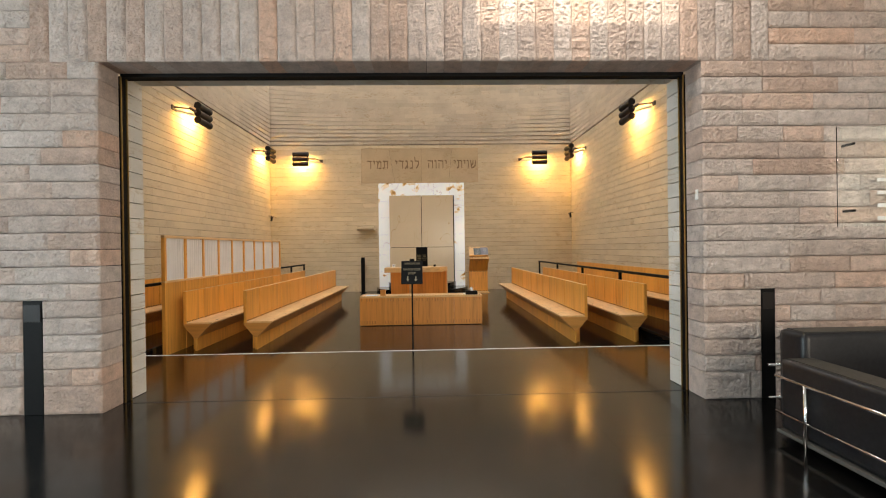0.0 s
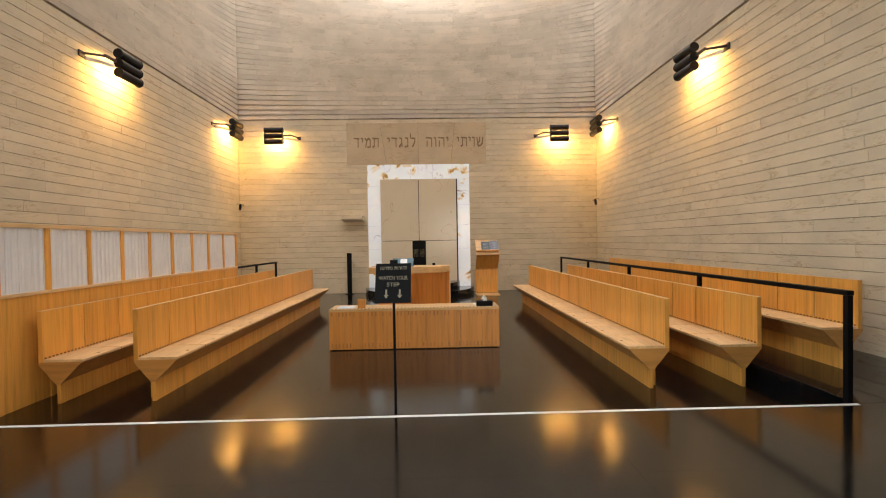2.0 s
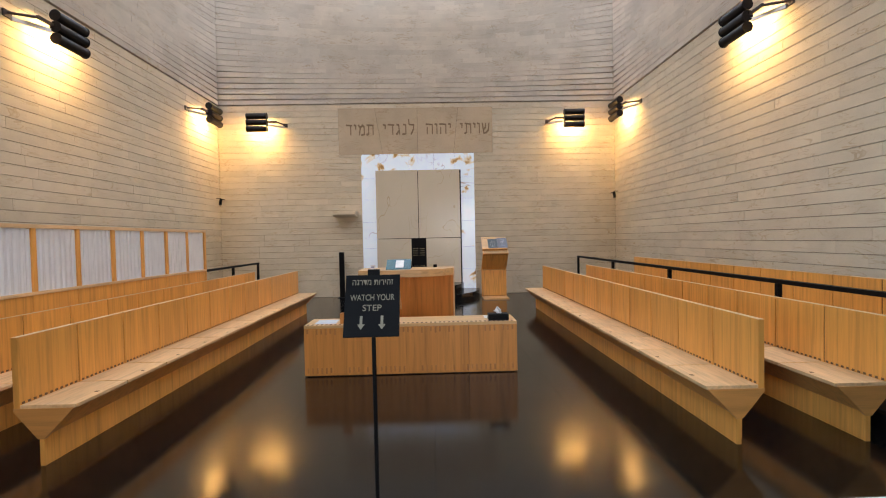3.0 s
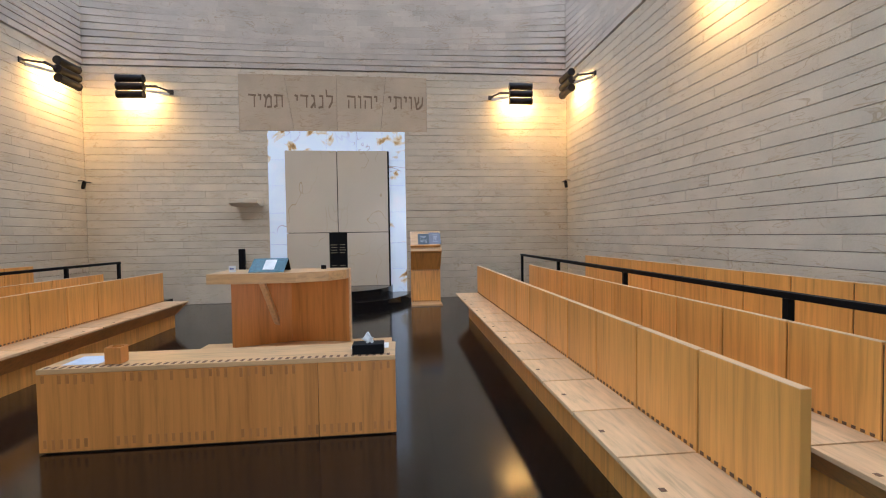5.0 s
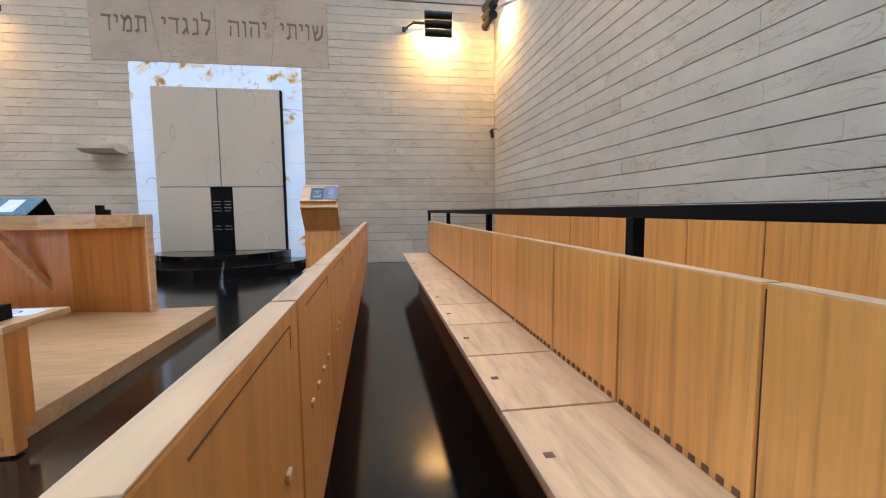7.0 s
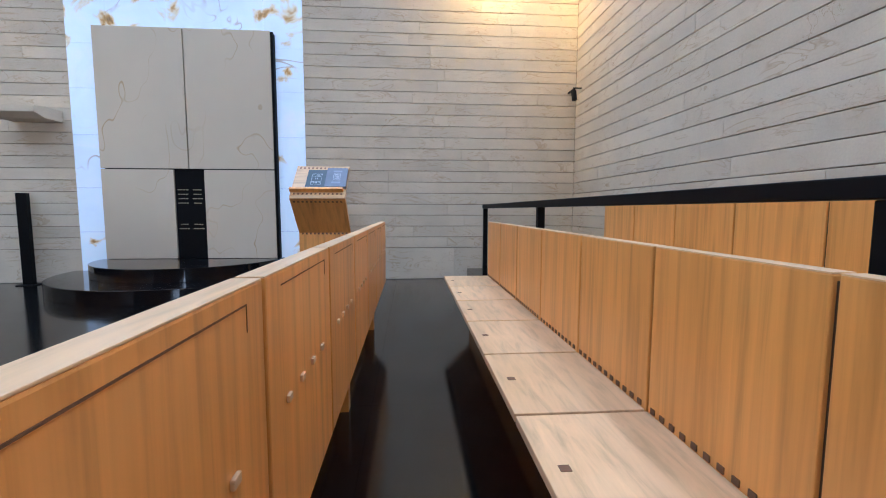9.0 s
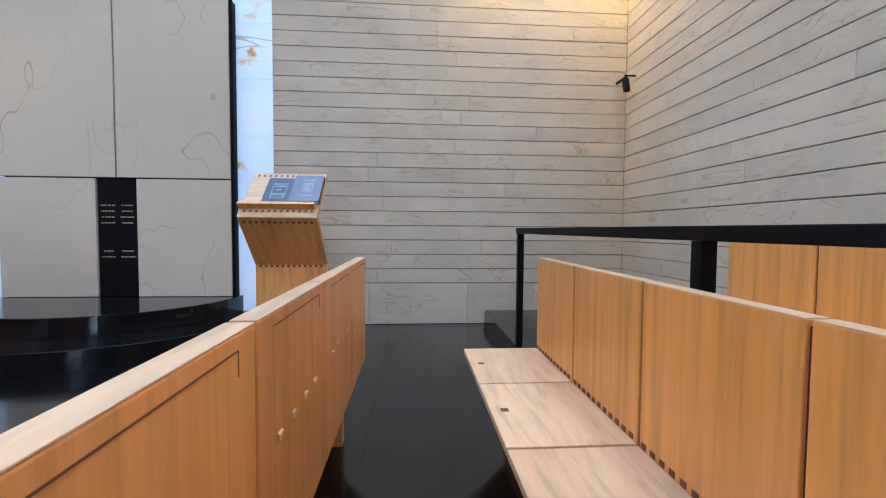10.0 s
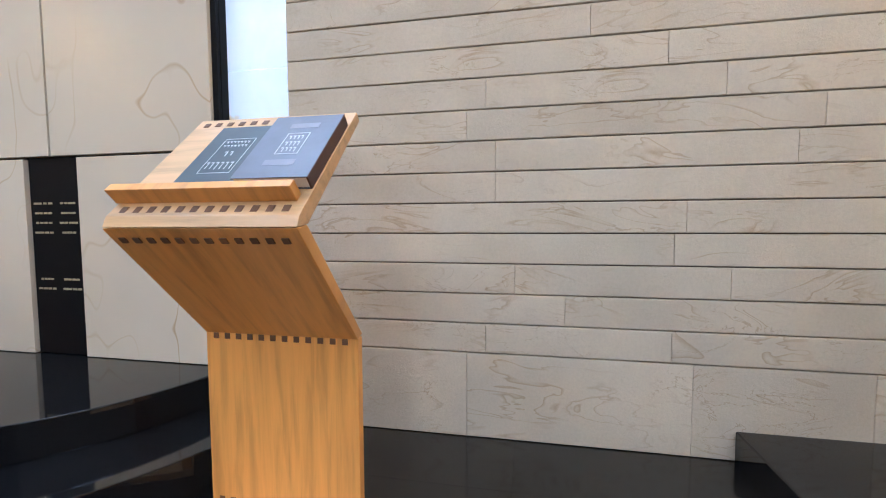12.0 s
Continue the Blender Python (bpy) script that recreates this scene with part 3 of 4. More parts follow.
def bench():
    """Seats towards -x, outer face of the backs at x = 0, near end at y = 0, on the floor."""
    o = thing("bench", 0, 0, 0, "long beech plywood bench with a row of upright backs", "bench", "prayer hall benches")
    end = SEATS * PITCH
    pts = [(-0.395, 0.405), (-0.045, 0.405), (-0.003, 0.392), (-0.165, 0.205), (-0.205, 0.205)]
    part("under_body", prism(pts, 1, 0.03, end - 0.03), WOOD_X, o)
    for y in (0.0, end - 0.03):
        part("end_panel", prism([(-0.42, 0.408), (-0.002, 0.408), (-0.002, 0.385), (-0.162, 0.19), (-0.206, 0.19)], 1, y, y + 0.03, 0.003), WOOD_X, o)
    part("base_board", box(-0.206, -0.170, 0.004, end - 0.004, 0.0, 0.215, 0.003), WOOD_UP, o)
    for i in range(5):
        y = 0.10 + i * (end - 0.26) / 4
        part("foot", box(-0.169, -0.095, y, y + 0.06, 0.0, 0.285, 0.003), WOOD_UP, o)
    for i in range(SEATS):
        y0, y1 = i * PITCH + 0.006, (i + 1) * PITCH - 0.006
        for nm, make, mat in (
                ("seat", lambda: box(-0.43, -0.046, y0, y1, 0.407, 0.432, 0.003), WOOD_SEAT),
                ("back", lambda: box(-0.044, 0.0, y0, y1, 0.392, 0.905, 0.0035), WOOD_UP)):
            p = part(nm, make(), mat, o)
            if nm == "back":
                # added thin strip: the light on the back's top edge as a paler colour
                part("top_edge", box(-0.0435, -0.0005, y0 + 0.001, y1 - 0.001, 0.9045, 0.9075, 0.001), WOOD_SEAT, p, "paler strip for the lit top edge")
            if nm == "seat":
                part("peg_hole", box(-0.393, -0.367, (y0 + y1) / 2 - 0.012, (y0 + y1) / 2 + 0.012, 0.4322, 0.4335), WOOD_DARK, p)
            else:
                j = None
                for k in range(11):
                    yy = y0 + 0.022 + k * 0.0440
                    j = box(-0.0475, -0.0442, yy, yy + 0.02, 0.434, 0.450, 0, j)
                tagged(part("finger_joint", j, WOOD_DARK, p, "dark end-grain fingers"), kind="stuff")
                j = None
                for k in range(4):
                    yy = y0 + 0.085 + k * 0.092
                    j = box(0.0005, 0.007, yy, yy + 0.022, 0.672, 0.686, 0.002, j)
                tagged(part("tenon", j, WOOD_SEAT, p, "pale tenon ends"), kind="stuff")
                ya, yb = y0 + 0.075, y1 - 0.065
                j = box(0.0004, 0.0012, ya, yb, 0.8805, 0.8828)
                j = box(0.0004, 0.0012, yb, yb + 0.0022, 0.845, 0.8828, 0, j)
                part("flap_gap", j, FLAP_LINE, p, "thin dark gap round a folding flap")
    # thin dark sheets paint the shade in the gaps between boards
    part("gap_lining", box(-0.425, -0.05, 0.02, end - 0.02, 0.4054, 0.4064), GROOVE, o, "dark sheet for the shade between the seats")
    part("gap_lining", box(-0.034, -0.010, 0.02, end - 0.02, 0.42, 0.893), GROOVE, o, "dark sheet for the shade between the backs")
    return o


master = bench()
BENCH_Y = 6.672
for x, flip, z in ((2.388, 1, 0), (3.325, 1, 0), (4.37, 1, 0.151), (-2.935, -1, 0), (-3.835, -1, 0), (-4.87, -1, 0.151)):
    m = pose(x, BENCH_Y + (0.014 if abs(x) < 3 else 0) + (SEATS * PITCH if flip < 0 else 0), z, 0, 0, 0 if flip > 0 else 180)
    copy_thing(master, m)
for c in list(master.children_recursive) + [master]:
    bpy.data.objects.remove(c)

# side platforms under the last rows
for x0, x1, nm in ((3.435, XR - 0.002, "platform"), (XL + 0.002, -4.01, "platform")):
    single(nm, box(x0, x1, STEP_Y, YN - 0.003, 0, 0.151, 0.006), BLACK_STEP, "low polished black stone platform under the last bench", "platform", "structure")


def rail(start, stop, n, feet, label):
    """A square bar on n even posts between two plan points."""
    (xa, ya), (xb, yb) = start, stop
    o = thing("hand_rail", xa, ya, feet, label, "railing", "hand rails")
    bar = prism([(xa - 0.03, ya), (xa + 0.03, ya), (xb + 0.03, yb), (xb - 0.03, yb)], 2, 1.025, 1.065, 0.004)
    part("top_bar", bar, BLACK, o)
    for i in range(n):
        t = i / (n - 1)
        x, y = xa + (xb - xa) * t, ya + (yb - 0.045 - ya) * t
        part("post", box(x - 0.022, x + 0.022, y, y + 0.045, feet, 1.024, 0.003), BLACK, o)
    return o


rail((3.405, 5.84), (3.405, 13.655), 5, 0.0, "black steel hand rail behind the middle bench")
rail((-4.06, 11.15), (-4.06, 13.62), 3, 0.15, "black steel hand rail beyond the curtained screen")
rail((-4.06, 6.05), (-4.06, 7.40), 2, 0.15, "black steel hand rail behind the curtained screen")

# ---- curtained screen ----
PX0, PX1, PY0, PYP, PN = -3.965, -3.915, 6.40, 0.5215, 9
screen = thing("partition_screen", -3.98, 6.4, 0, "beech screen with white curtained panes above a solid base", "screen")
for i in range(PN):
    y0 = PY0 + i * PYP
    part("base_panel", box(PX0 + 0.008, PX1 - 0.008, y0 + 0.02, y0 + PYP - 0.02, 0.0, 1.06, 0.002), WOOD_UP, screen)
    n = 40
    front, back = [], []
    ph = rng.uniform(0, 6)
    for k in range(n + 1):
        y = y0 + 0.03 + (PYP - 0.06) * k / n
        w = 0.006 * math.sin(k * 1.1 + ph) + 0.003 * math.sin(k * 2.3 + ph)
        front.append((PX1 - 0.018 + w, y))
        back.append((PX1 - 0.024 + w, y))
    part("curtain", prism(front + back[::-1], 2, 1.09, 1.715), CURTAIN, screen, "white gathered voile")
for i in range(PN + 1):
    y = PY0 + i * PYP
    part("stile", box(PX0, PX1, y - 0.024, y + 0.024, 0.0, 1.75, 0.003), WOOD_UP, screen)
part("top_rail", box(PX0 - 0.003, PX1 + 0.003, PY0 - 0.024, PY0 + PN * PYP + 0.024, 1.72, 1.758, 0.003), WOOD_SEAT, screen)
part("middle_rail", box(PX0 - 0.003, PX1 + 0.003, PY0 - 0.024, PY0 + PN * PYP + 0.024, 1.06, 1.092, 0.003), WOOD_SEAT, screen)

# ---- reading platform and desk ----
BX0, BX1, BY0, BY1 = -1.466, 0.943, 8.49, 11.12
bimah = thing("reading_platform", -0.26, 8.49, 0, "low beech reading platform with a finger-jointed front wall", "platform")
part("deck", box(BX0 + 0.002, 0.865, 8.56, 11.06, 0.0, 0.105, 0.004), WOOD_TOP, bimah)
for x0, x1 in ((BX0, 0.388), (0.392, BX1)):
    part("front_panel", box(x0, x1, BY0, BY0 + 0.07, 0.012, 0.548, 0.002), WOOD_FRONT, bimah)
# dark strip: shade at the foot of the front wall, put in by colour
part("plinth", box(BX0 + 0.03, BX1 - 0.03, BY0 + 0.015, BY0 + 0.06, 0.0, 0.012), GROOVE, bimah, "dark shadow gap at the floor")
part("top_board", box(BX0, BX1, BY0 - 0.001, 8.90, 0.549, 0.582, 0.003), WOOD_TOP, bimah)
part("side_panel", box(BX1 - 0.04, BX1, BY0 + 0.071, 8.62, 0.106, 0.548, 0.002), WOOD_FRONT, bimah)
part("side_panel", box(BX0, BX0 + 0.04, BY0 + 0.071, 8.62, 0.106, 0.548, 0.002), WOOD_FRONT, bimah)
j = None
for i in range(46):
    x = BX0 + 0.03 + i * 0.0515
    j = box(x, x + 0.022, BY0 + 0.012, BY0 + 0.06, 0.5825, 0.5845, 0, j)
tagged(part("finger_joint", j, WOOD_DARK, bimah, "dark end-grain fingers along the top"), kind="stuff")
for z in (0.47, 0.03):
    j = None
    for i in range(46):
        if rng.random() < 0.7:
            x = BX0 + 0.03 + i * 0.0515
            j = box(x, x + 0.02, BY0 - 0.0022, BY0, z + rng.uniform(0, 0.02), z + 0.07, 0, j)
    tagged(part("finger_joint", j, wood("beech_darker_fingers", (0.48, 0.195, 0.048), (26, 9, 3)) if z > 0.4 else bpy.data.materials["beech_darker_fingers"], bimah, "slightly darker end-grain fingers"), kind="stuff")

desk = thing("reading_desk", -0.38, 10.9, 0.105, "beech reading desk with a bowed thick top", "desk")
part("back_panel", prism([(-1.07, 10.80), (-0.42, 11.06), (-0.42, 11.10), (-1.07, 10.85)], 2, 0.106, 0.93, 0.003), WOOD_FRONT, desk)
part("back_panel", prism([(-0.42, 11.06), (0.33, 10.93), (0.33, 10.98), (-0.42, 11.10)], 2, 0.106, 0.93, 0.003), WOOD_FRONT, desk)
part("side_panel", box(0.331, 0.352, 10.90, 11.02, 0.106, 1.047, 0.003), WOOD_SEAT, desk, "pale edge panel")
part("brace", prism([(10.42, 0.925), (10.50, 0.925), (11.03, 0.40), (11.03, 0.30)], 0, -0.62, -0.56, 0.003), WOOD_SEAT, desk)
edge = [(-1.19, 10.42), (-0.75, 10.36), (-0.2, 10.38), (0.15, 10.50), (0.33, 10.72), (0.352, 11.03), (-1.19, 11.08)]
part("top", prism(edge, 2, 0.935, 1.05, 0.004), WOOD_TOP, desk)

stand = thing("binder", -0.55, 10.65, 1.05, "teal ring binder standing tent-wise on the desk", "binder")
part("front_cover", prism([(10.50, 1.052), (10.50, 1.06), (10.72, 1.205), (10.728, 1.20)], 0, -0.76, -0.36, 0.001), TEAL, stand)
part("rear_cover", prism([(10.722, 1.203), (10.73, 1.205), (10.83, 1.06), (10.82, 1.052)], 0, -0.76, -0.36, 0.001), BLACK, stand)
part("label", prism([(10.53, 1.082), (10.53, 1.0845), (10.69, 1.190), (10.69, 1.1875)], 0, -0.61, -0.48), PAPER, stand, "white paper label")
card = thing("card_holder", -0.98, 10.62, 1.05, "small white card in a clear stand", "card")
part("card", box(-1.02, -0.94, 10.62, 10.625, 1.052, 1.13, 0.001), PAPER, card)
bars(card, "writing", -1.005, -0.955, 1.085, 0.018, 10.6165, INK, 2, rng)
single("clicker_box", box(0.00, 0.06, 10.86, 10.90, 1.05, 1.10, 0.004), BLACK, "small black box on the desk", "box")

tissue = thing("tissue_box", 0.74, 8.66, 0.585, "black tissue box with a tissue pulled up", "tissue box")
part("carton", box(0.63, 0.86, 8.53, 8.66, 0.585, 0.655, 0.004), BLACK, tissue)
b = bmesh.new()
bmesh.ops.create_grid(b, x_segments=10, y_segments=8, size=0.5)
for v in b.verts:
    u, w = v.co.x, v.co.y + 0.5
    v.co = (0.745 + u * (0.045 + 0.05 * w) + 0.01 * math.sin(w * 6), 8.595 + 0.018 * math.sin(u * 9 + w * 2), 0.654 + w * (0.06 + 0.02 * math.cos(u * 7)))
bmesh.ops.solidify(b, geom=b.faces[:], thickness=0.002)
part("tissue", b, PAPER, tissue, "crumpled white tissue", True)
leaflet = thing("leaflet", 0.72, 8.8, 0.5825, "white printed leaflet lying on the platform wall", "leaflet")
part("sheet", box(0.60, 0.89, 8.70, 8.86, 0.583, 0.585), PAPER, leaflet)
j = None
for i in range(24):
    a = i * math.pi / 12
    j = box(0.75 + 0.05 * math.cos(a) - 0.006, 0.75 + 0.05 * math.cos(a) + 0.006, 8.78 + 0.04 * math.sin(a) - 0.005, 8.78 + 0.04 * math.sin(a) + 0.005, 0.5852, 0.5858, 0, j)
part("printed_ring", j, INK, leaflet)
leaflet = thing("leaflet", -1.25, 8.66, 0.5825, "pale blue printed sheet on the platform wall", "leaflet")
part("sheet", box(-1.37, -1.13, 8.58, 8.80, 0.583, 0.585), plain("pale_blue_paper", (0.55, 0.62, 0.72), 0.7), leaflet)
wb = thing("wooden_box", -1.02, 8.6, 0.585, "small open wooden box on the platform wall", "box")
part("front", box(-1.07, -0.965, 8.55, 8.558, 0.585, 0.70, 0.001), WOOD_FRONT, wb)
part("rear", box(-1.07, -0.965, 8.632, 8.64, 0.585, 0.70, 0.001), WOOD_FRONT, wb)
part("side", box(-1.07, -1.062, 8.558, 8.632, 0.585, 0.70, 0.001), WOOD_FRONT, wb)
part("side", box(-0.973, -0.965, 8.558, 8.632, 0.585, 0.70, 0.001), WOOD_FRONT, wb)
part("bottom", box(-1.062, -0.973, 8.558, 8.632, 0.585, 0.593), WOOD_FRONT, wb)

# ---- lectern ----
LX0, LX1 = 1.27, 1.905
lectern = thing("lectern", 1.59, 14.3, 0, "folded beech lectern with dark finger joints", "lectern")
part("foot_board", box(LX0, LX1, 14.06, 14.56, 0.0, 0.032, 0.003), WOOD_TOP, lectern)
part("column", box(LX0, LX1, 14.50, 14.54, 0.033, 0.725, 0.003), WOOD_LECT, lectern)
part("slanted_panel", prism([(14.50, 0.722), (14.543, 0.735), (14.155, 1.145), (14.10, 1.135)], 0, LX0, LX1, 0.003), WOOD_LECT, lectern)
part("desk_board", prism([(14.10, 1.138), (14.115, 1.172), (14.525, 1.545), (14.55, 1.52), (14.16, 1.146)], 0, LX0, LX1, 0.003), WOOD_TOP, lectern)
# deeper beech here carries the shade of the ledge's downward front
part("ledge", prism([(14.158, 1.211), (14.119, 1.250), (14.143, 1.271), (14.182, 1.232)], 0, LX0 - 0.008, LX1 - 0.03, 0.003), WOOD_LECT, lectern)
jj = [None] * 4
for i in range(12):
    x = LX0 + 0.035 + i * 0.049
    jj[0] = box(x, x + 0.022, 14.4965, 14.4995, 0.70, 0.722, 0, jj[0])
    jj[1] = box(x, x + 0.022, 14.4965, 14.4995, 0.034, 0.056, 0, jj[1])
    jj[2] = prism([(14.128, 1.179), (14.125, 1.182), (14.143, 1.2005), (14.147, 1.1985)], 0, x, x + 0.022, 0, jj[2])
    jj[3] = prism([(14.488, 1.5095), (14.486, 1.5125), (14.503, 1.5285), (14.506, 1.526)], 0, x, x + 0.022, 0, jj[3])
for j in jj:
    tagged(part("finger_joint", j, WOOD_DARK, lectern, "dark end-grain fingers"), kind="stuff")
j = None
for i in range(12):
    x = LX0 + 0.035 + i * 0.049
    j = prism([(14.123, 1.108), (14.120, 1.105), (14.134, 1.090), (14.137, 1.093)], 0, x, x + 0.022, 0, j)
tagged(part("finger_joint", j, WOOD_DARK, lectern, "dark end-grain fingers"), kind="stuff")


def book(x0, x1, cover, ink, thick, label, frame_box, rows_of, plates=()):
    """A closed book lying on the sloped desk board."""
    a = math.atan2(0.373, 0.41)
    m = Matrix.Translation((0, 14.185, 1.237)) @ Matrix.Rotation(a, 4, "X")
    o = thing("book", (x0 + x1) / 2, 14.3, 1.3, label, "book", "prayer books on the lectern")

    def add(name, bm, mat, lab=""):
        bmesh.ops.transform(bm, matrix=m, verts=bm.verts)
        return part(name, bm, mat, o, lab)
    ln = 0.365
    add("pages", box(x0 + 0.004, x1 - 0.006, 0.02, ln - 0.006, 0.004, thick - 0.004), PAPER)
    add("cover", box(x0, x1, 0.015, ln, thick - 0.004, thick, 0.001), cover)
    add("cover", box(x0, x1, 0.015, ln, 0.0, 0.004, 0.001), cover)
    add("spine", box(x1 - 0.004, x1 + 0.002, 0.015, ln, 0.001, thick - 0.001, 0.001), BROWN, "brown leather spine")
    w = x1 - x0
    fx0, fx1, fy0, fy1 = frame_box
    f, k = None, 0.0022
    ax, bx = x0 + w * fx0, x0 + w * fx1
    for p in ((ax, ax + k, fy0, fy1), (bx - k, bx, fy0, fy1), (ax, bx, fy0, fy0 + k), (ax, bx, fy1 - k, fy1)):
        f = box(*p, thick, thick + 0.0006, 0, f)
    add("printed_frame", f, ink)
    f = None
    for row, y, h, n in rows_of:
        step = (bx - ax) * row / n
        for i in range(n):
            xa = (ax + bx) / 2 - (bx - ax) * row / 2 + i * step
            tall = h * rng.uniform(0.75, 1)
            f = box(xa, xa + step * 0.62, y + h - 0.0045, y + h, thick, thick + 0.0006, 0, f)
            f = box(xa + step * 0.45, xa + step * 0.62, y + h - tall, y + h, thick, thick + 0.0006, 0, f)
    for px0, px1, py0, py1 in plates:
        add("title_plate", box(x0 + w * px0, x0 + w * px1, py0, py1, thick, thick + 0.0006), PLATE_GREY, "embossed paler plate")
    tagged(add("writing", f, ink), kind="stuff")
    return o


PLATE_GREY = plain("embossed_grey", (0.20, 0.21, 0.25), 0.4)
book(1.425, 1.66, DARK_TEAL, SILVER_INK, 0.016, "dark teal prayer book with a silver framed title", (0.24, 0.74, 0.085, 0.285),
     ((0.8, 0.255, 0.014, 7), (0.8, 0.232, 0.014, 7), (0.34, 0.178, 0.028, 2), (0.9, 0.105, 0.040, 6)))
book(1.655, 1.900, SLATE, SILVER_INK, 0.044, "slate blue prayer book with brown leather spine", (0.36, 0.68, 0.135, 0.255),
     ((0.7, 0.215, 0.024, 4), (0.7, 0.180, 0.024, 4), (0.7, 0.147, 0.024, 4)), ((0.32, 0.74, 0.285, 0.315), (0.30, 0.72, 0.075, 0.105)))

for o in list(scene.objects):
    if o.parent is None and o.name.split(".")[0] in ("lectern", "book"):
        o.location += Vector((-0.053, 0.04, 0))

# ---- sign at the white line ----
sign = thing("warning_sign", -0.337, 6.25, 0, "black warning sign on a thin pole at the white line", "sign")
part("foot", tube((-0.337, 6.25, 0.002), (-0.337, 6.25, 0.012), 0.045, 24), BLACK, sign)
part("pole", tube((-0.337, 6.27, 0.01), (-0.337, 6.27, 1.16), 0.013), BLACK, sign)
part("clip", box(-0.375, -0.30, 6.335, 6.365, 1.315, 1.345, 0.003), BLACK, sign)
board = part("board", box(-0.505, -0.17, 6.238, 6.25, 0.99, 1.33, 0.003), plain("charcoal_board", (0.005, 0.0052, 0.006), 0.6, gloss=0.15), sign)
for text, size, z, w in (("זהירות מדרגה"[::-1], 0.05, 1.272, 0.25), ("WATCH YOUR", 0.05, 1.185, 0.27), ("STEP", 0.05, 1.128, 0.115)):
    bm = letters(text, size, 0.002)
    xs = [v.co.x for v in bm.verts]
    k = w / (max(xs) - min(xs))
    mid = (max(xs) + min(xs)) / 2
    for v in bm.verts:
        v.co = (-0.337 + (v.co.x - mid) * k, 6.2365 - v.co.z, z + v.co.y * 0.95)
    part("writing", bm, PALE_INK, board, "pale gold lettering")
for x in (-0.40, -0.275):
    part("arrow", prism([(x - 0.008, 1.10), (x + 0.008, 1.10), (x + 0.008, 1.055), (x + 0.022, 1.055), (x, 1.028), (x - 0.022, 1.055), (x - 0.008, 1.055)], 1, 6.2345, 6.2375), PALE_INK, board, "pale gold arrow pointing down")
board.matrix_basis = Matrix.Translation((0, 0.0, 1.16)) @ Matrix.Rotation(radians(-26), 4, "X") @ Matrix.Translation((0, 0.0, -1.16))
sign.location = (-0.315, 5.97, 0)
sign.scale = (0.876, 0.876, 1.02)
single("floor_groove", box(-2.84, 2.33, 4.017, 4.025, STEP_H + 0.0004, STEP_H + 0.0012), JOINT, "thin dark door groove across the black floor", "trim", "structure")
single("floor_tape", box(-4.0, 3.43, STEP_Y - 0.036, STEP_Y - 0.003, STEP_H + 0.0005, STEP_H + 0.003), WHITE_LINE, "white strip across the black floor", "trim", "structure")

# ---- lobby: opening, armchair, glass plate, recessed strips ----
for x, s in ((OPEN_L, -1), (OPEN_R, 1)):
    gd = thing("sliding_door_channel", x + s * 0.15, 4.38, 0, "dark door channel with brass edges in the reveal", "channel")
    part("channel", box(min(x, x + s * 0.27), max(x, x + s * 0.27), 4.345, 4.425, 0, OPEN_H - 0.02), BLACK, gd)
    part("edge", box(x - s * 0.006 - 0.006, x - s * 0.006 + 0.006, 4.336, 4.35, 0, OPEN_H - 0.02, 0.002), BRASS, gd)
    part("edge", box(x - s * 0.006 - 0.006, x - s * 0.006 + 0.006, 4.418, 4.432, 0, OPEN_H - 0.02, 0.002), BRASS, gd)
track = thing("door_track", -0.28, 4.4, OPEN_H, "black sliding door track under the lintel", "track")
part("rail", box(OPEN_L + 0.002, OPEN_R - 0.002, 4.352, 4.428, OPEN_H - 0.022, OPEN_H + 0.155), BLACK, track)
part("front_lip", box(OPEN_L + 0.002, OPEN_R - 0.002, 4.34, 4.35, OPEN_H - 0.03, OPEN_H + 0.155, 0.002), BLACK, track)
part("rear_lip", box(OPEN_L + 0.002, OPEN_R - 0.002, 4.43, 4.44, OPEN_H - 0.03, OPEN_H + 0.155, 0.002), BLACK, track)
single("light_switch", box(2.543, 2.5545, 4.12, 4.16, 1.93, 2.03, 0.003), PAPER, "small white switch plate on the stone reveal", "switch")
for x0, x1 in ((-3.835, -3.655), (3.115, 3.255)):
    strip = thing("recessed_strip", (x0 + x1) / 2, 4.1, 0, "black metal strip set into the rough stone wall", "fixture", "recessed strips")
    part("housing", box(x0 + 0.004, x1 - 0.004, 4.058, 4.30, 0.0, 1.09, 0.003), BLACK, strip)
    part("cap", box(x0 + 0.012, x1 - 0.012, 4.051, 4.058, 0.86, 1.02, 0.003), LAMP_BLACK, strip)

plate = thing("glass_plate", 4.25, 3.95, 1.64, "clear glass information plate on steel stand-offs", "plaque")
gpane = part("pane", box(3.76, 4.75, 3.93, 3.94, 1.64, 2.58, 0.001), glass_m, plate)
gpane.visible_shadow = False
for x in (3.92, 4.6):
    for z in (1.79, 2.42):
        part("stand_off", tube((x, 3.925, z), (x, 4.06, z), 0.012), BLACK, plate)
for i in range(4):
    part("writing", box(4.14, 4.66, 3.926, 3.929, 1.70 + i * 0.12, 1.735 + i * 0.12), PAPER, plate, "white printed lines")

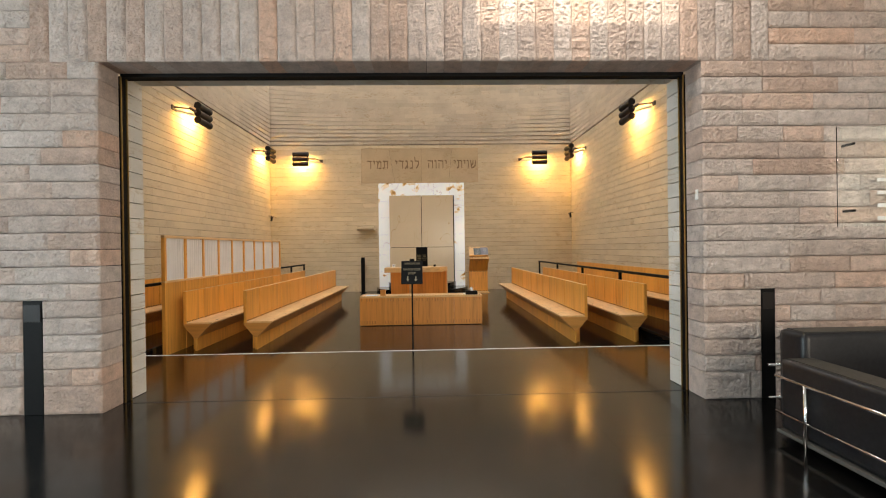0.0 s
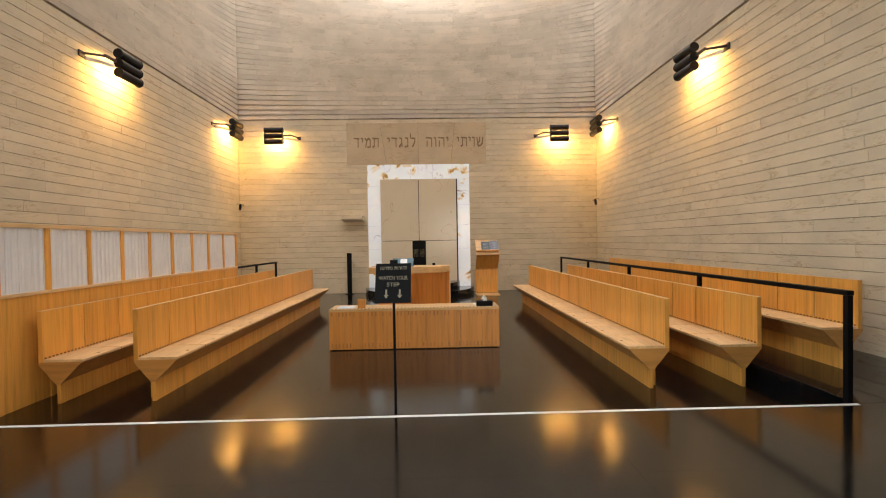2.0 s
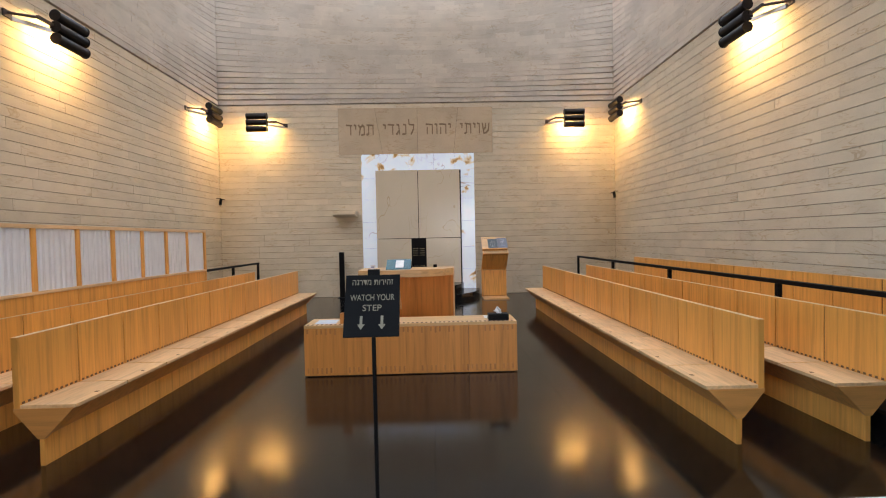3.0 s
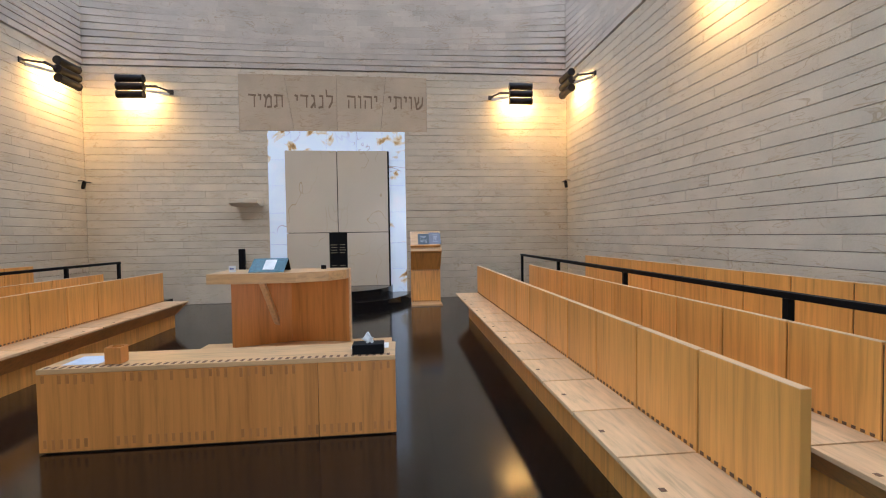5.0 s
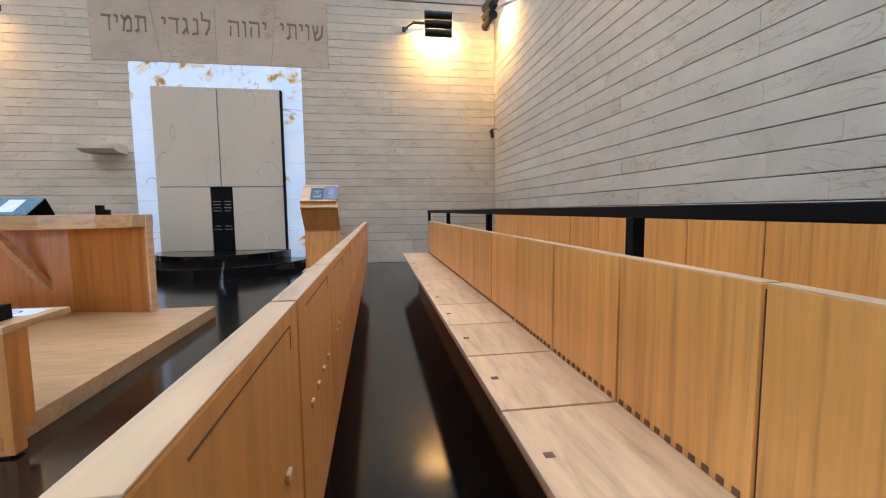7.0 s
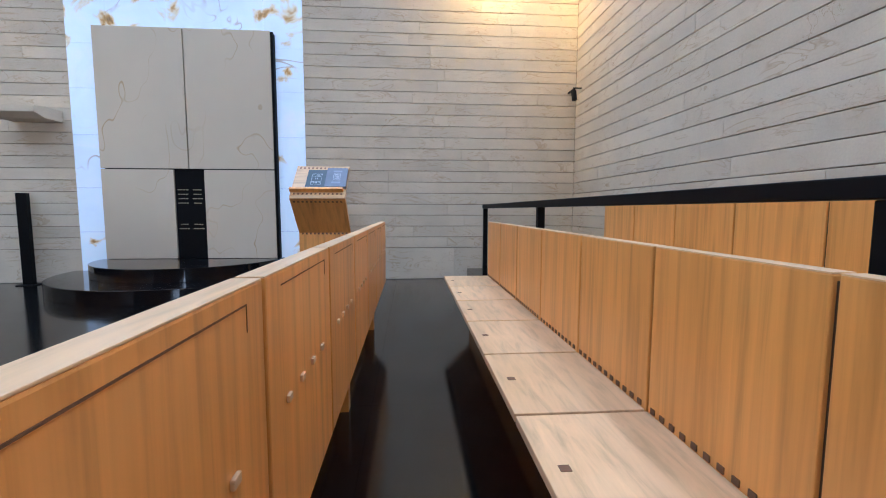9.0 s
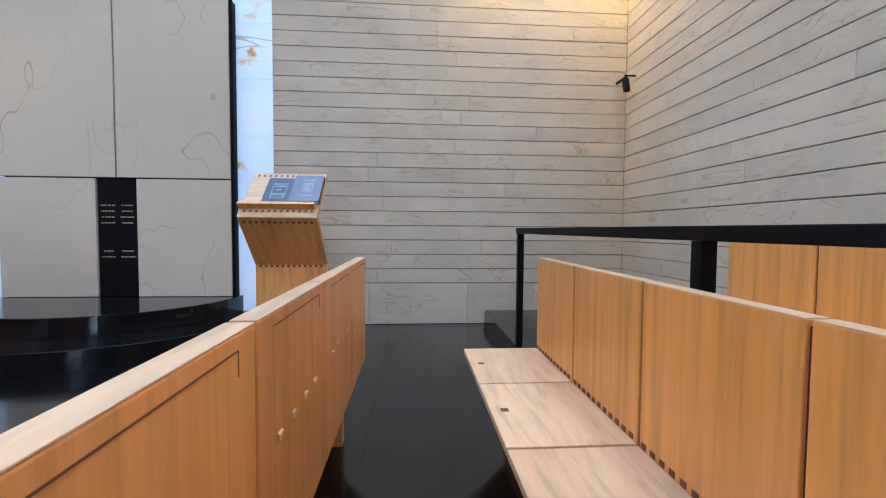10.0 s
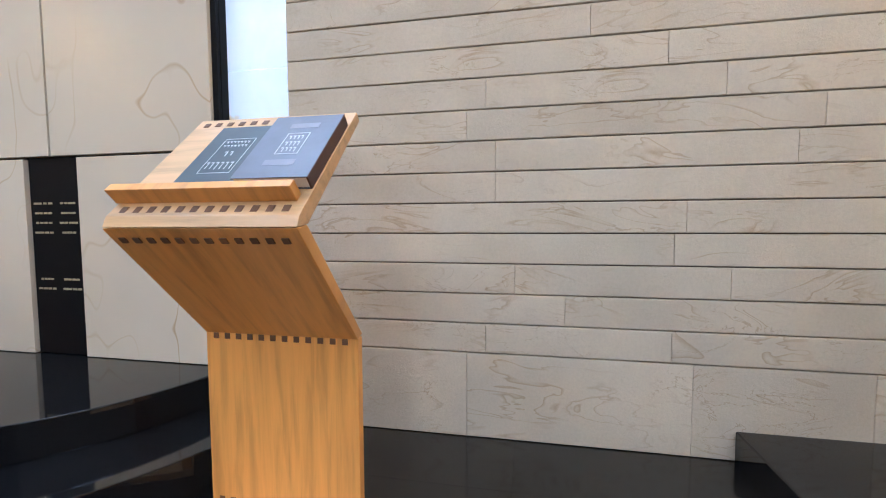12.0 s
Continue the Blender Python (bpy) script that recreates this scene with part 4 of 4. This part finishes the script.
chair = thing("armchair", 3.2, 2.6, 0, "black leather cube armchair in a chrome tube frame", "armchair")
part("seat_cushion", box(2.85, 3.75, 1.70, 3.19, 0.20, 0.46, 0.05), LEATHER, chair, smooth=True)
part("seat_base", box(2.84, 3.77, 1.62, 3.20, 0.09, 0.20, 0.01), LEATHER, chair)
for x0, x1 in ((2.576, 2.84), (3.77, 4.03)):
    part("arm", box(x0, x1, 1.55, 3.205, 0.09, 0.622, 0.04), LEATHER, chair, smooth=True)
    part("arm_panel", box(x0 + 0.035, x1 - 0.035, 1.59, 3.165, 0.620, 0.626, 0.003), LEATHER_TOP, chair, "paler flat leather arm top")
part("backrest", box(2.78, 4.02, 3.21, 3.46, 0.09, 0.80, 0.05), LEATHER, chair, smooth=True)
part("back_panel", box(2.82, 3.98, 3.25, 3.42, 0.798, 0.804, 0.003), LEATHER_TOP, chair, "paler flat leather back top")
for z, rad in ((0.489, 0.012), (0.222, 0.009)):
    part("tube", tube((2.549, 1.5, z), (2.549, 3.205, z), rad), CHROME, chair, smooth=True)
    part("tube", tube((2.72, 3.48, z), (3.98, 3.48, z), rad), CHROME, chair, smooth=True)
part("base_rail", box(2.556, 4.03, 1.56, 3.205, 0.062, 0.088, 0.004), plain("dull_plinth", (0.09, 0.085, 0.075), 0.5), chair, "dull grey base rail")
for x, y in ((2.549, 2.95), (2.549, 1.6), (4.05, 2.95), (4.05, 1.6)):
    part("leg", tube((x, y, 0), (x, y, 0.489), 0.013), CHROME, chair, smooth=True)

# a blue cloth left on the seat
b = bmesh.new()
bmesh.ops.create_grid(b, x_segments=16, y_segments=16, size=0.5)
for v in b.verts:
    u, w = v.co.x, v.co.y
    edge = max(0.0, 1 - (max(abs(u), abs(w)) * 2) ** 3)
    v.co = (3.10 + u * 0.30 + 0.02 * math.sin(w * 7), 2.55 + w * 0.42 + 0.02 * math.sin(u * 8), 0.464 + edge * (0.05 + 0.02 * math.sin(u * 11 + w * 5)))
bmesh.ops.solidify(b, geom=b.faces[:], thickness=0.003)
single("blue_cloth", b, plain("blue_fabric", (0.015, 0.04, 0.12), 0.7), "crumpled dark blue cloth lying on the armchair seat", "cloth", smooth=True)

for o in list(scene.objects):
    if o.parent is None and o.name.split(".")[0] in ("sliding_door_channel", "door_track", "light_switch", "recessed_strip", "glass_plate", "armchair", "blue_cloth", "wall_south"):
        from_lobby(o)

# ---- stone facing, paving: pieces last ----
rng = random.Random(11)


def runs(lo, hi, a, b):
    """Cuts a course into stones of uneven length on a 5 cm raster."""
    out, x = [], lo
    while hi - x > 1e-6:
        w = round(rng.uniform(a, b) / 0.05) * 0.05
        if hi - x - w < a * 0.6:
            w = hi - x
        out.append((x, x + w))
        x += w
    return out


def face_stone(wall, axis, u0, u1, z0, z1):
    g = 0.0031
    me = stone_mesh(u1 - u0 - 0.0012, z1 - z0 - 2 * g, 0.032, STONE)
    d = rng.uniform(-0.0015, 0.0015)
    u, z = (u0 + u1) / 2, (z0 + z1) / 2
    if axis == "n":
        lay(me, wall, u, YN + d, z)
    elif axis == "e":
        lay(me, wall, XR + d, u, z, -90)
    else:
        lay(me, wall, XL - d, u, z, 90)


rows = [(0, BASE)] + [(BASE + i * COURSE, BASE + (i + 1) * COURSE) for i in range(30)]
for wall, axis, lo, hi in ((wall_north, "n", XL, XR), (wall_east, "e", YH, YN), (wall_west, "w", YH, YN)):
    for z0, z1 in rows:
        a, c = (0.7, 1.2) if z0 == 0 else (0.9, 2.1)
        if axis != "n" or z0 > IZ1:
            spans = [(lo, hi, z0, z1)]
        elif z1 <= AT:
            spans = [(lo, AL, z0, z1), (AR, hi, z0, z1)]
        else:
            spans = [(lo, IX0, z0, z1), (IX1, hi, z0, z1)]
            if z0 < IZ0:
                spans += [(IX0, AL, z0, IZ0), (AR, IX1, z0, IZ0)]
            if z1 > IZ1 + 0.02:
                spans += [(IX0, IX1, IZ1, z1)]
        for s0, s1, b0, b1 in spans:
            for u0, u1 in runs(s0, s1, a, c):
                face_stone(wall, axis, u0, u1, b0, b1)

# rough pink courses on the lobby side; pale smooth blocks in the reveal
low = OPEN_H - 19 * COURSE
for left in (True, False):
    for i in range(-1, 26):
        z0, z1 = (0, low) if i < 0 else (low + i * COURSE, low + (i + 1) * COURSE)
        lo, hi = ((-5.6, OPEN_L) if left else (OPEN_R, 6.0)) if z1 < OPEN_H + 0.01 else ((-5.6, -3.73) if left else (3.22, 6.0))
        cuts = runs(lo, hi, 0.35, 0.95)
        for u0, u1 in cuts:
            pieces = [(u0, u1)]
            if z1 < 1.09:
                s0, s1 = (-3.835, -3.655) if left else (3.115, 3.255)
                pieces = [(a, c) for a, c in ((u0, min(u1, s0)), (max(u0, s1), u1)) if c - a > 0.03]
            for a, c in pieces:
                me = rough_mesh(c - a - 0.003, z1 - z0 - 0.007, 0.26, PINK, rng.randrange(3))
                lay(me, wall_south, (a + c) / 2, Y_OUT, (z0 + z1) / 2)
        if z1 < OPEN_H + 0.01:
            x = OPEN_L if left else OPEN_R
            me = stone_mesh(YS - 4.43, z1 - z0 - 0.008, 0.27, PALE)
            lay(me, wall_south, x, (YS + 4.43) / 2, (z0 + z1) / 2, 90 if left else -90)
n = 40
w = (3.22 + 3.73) / n
for i in range(n):
    me = rough_mesh(w - 0.004, 1.20, 0.27, PINK, rng.randrange(6), True)
    lay(me, wall_south, -3.73 + (i + 0.5) * w, Y_OUT, OPEN_H + 0.60)
# soffit of the inner lintel
for i in range(10):
    x0 = OPEN_L + i * (OPEN_R - OPEN_L) / 10
    x1 = OPEN_L + (i + 1) * (OPEN_R - OPEN_L) / 10
    b = box(x0 + 0.002, x1 - 0.002, 4.445, YS, OPEN_H, OPEN_H + 0.158, 0.002)
    part("stone", b, PALE, wall_south)

# floor slabs
SX, SY = 1.2, 0.905
slab = finish(box(-SX / 2 + 0.0004, SX / 2 - 0.0004, -SY / 2 + 0.0004, SY / 2 - 0.0004, -0.012, 0.0), "slab", BLACK_FLOOR)
for i in range(14):
    for k in range(23):
        x, y = -8.4 + (i + 0.5) * SX, STEP_Y + (k - 11.5) * SY
        low_floor = k > 11
        if (low_floor and not -4.8 < x < 4.2) or y > 15.6:
            continue
        o = new("slab", slab)
        o.parent = floor if low_floor else floor_lobby
        o.location = Vector((x, y, 0 if low_floor else STEP_H)) - ORIGIN[o.parent]
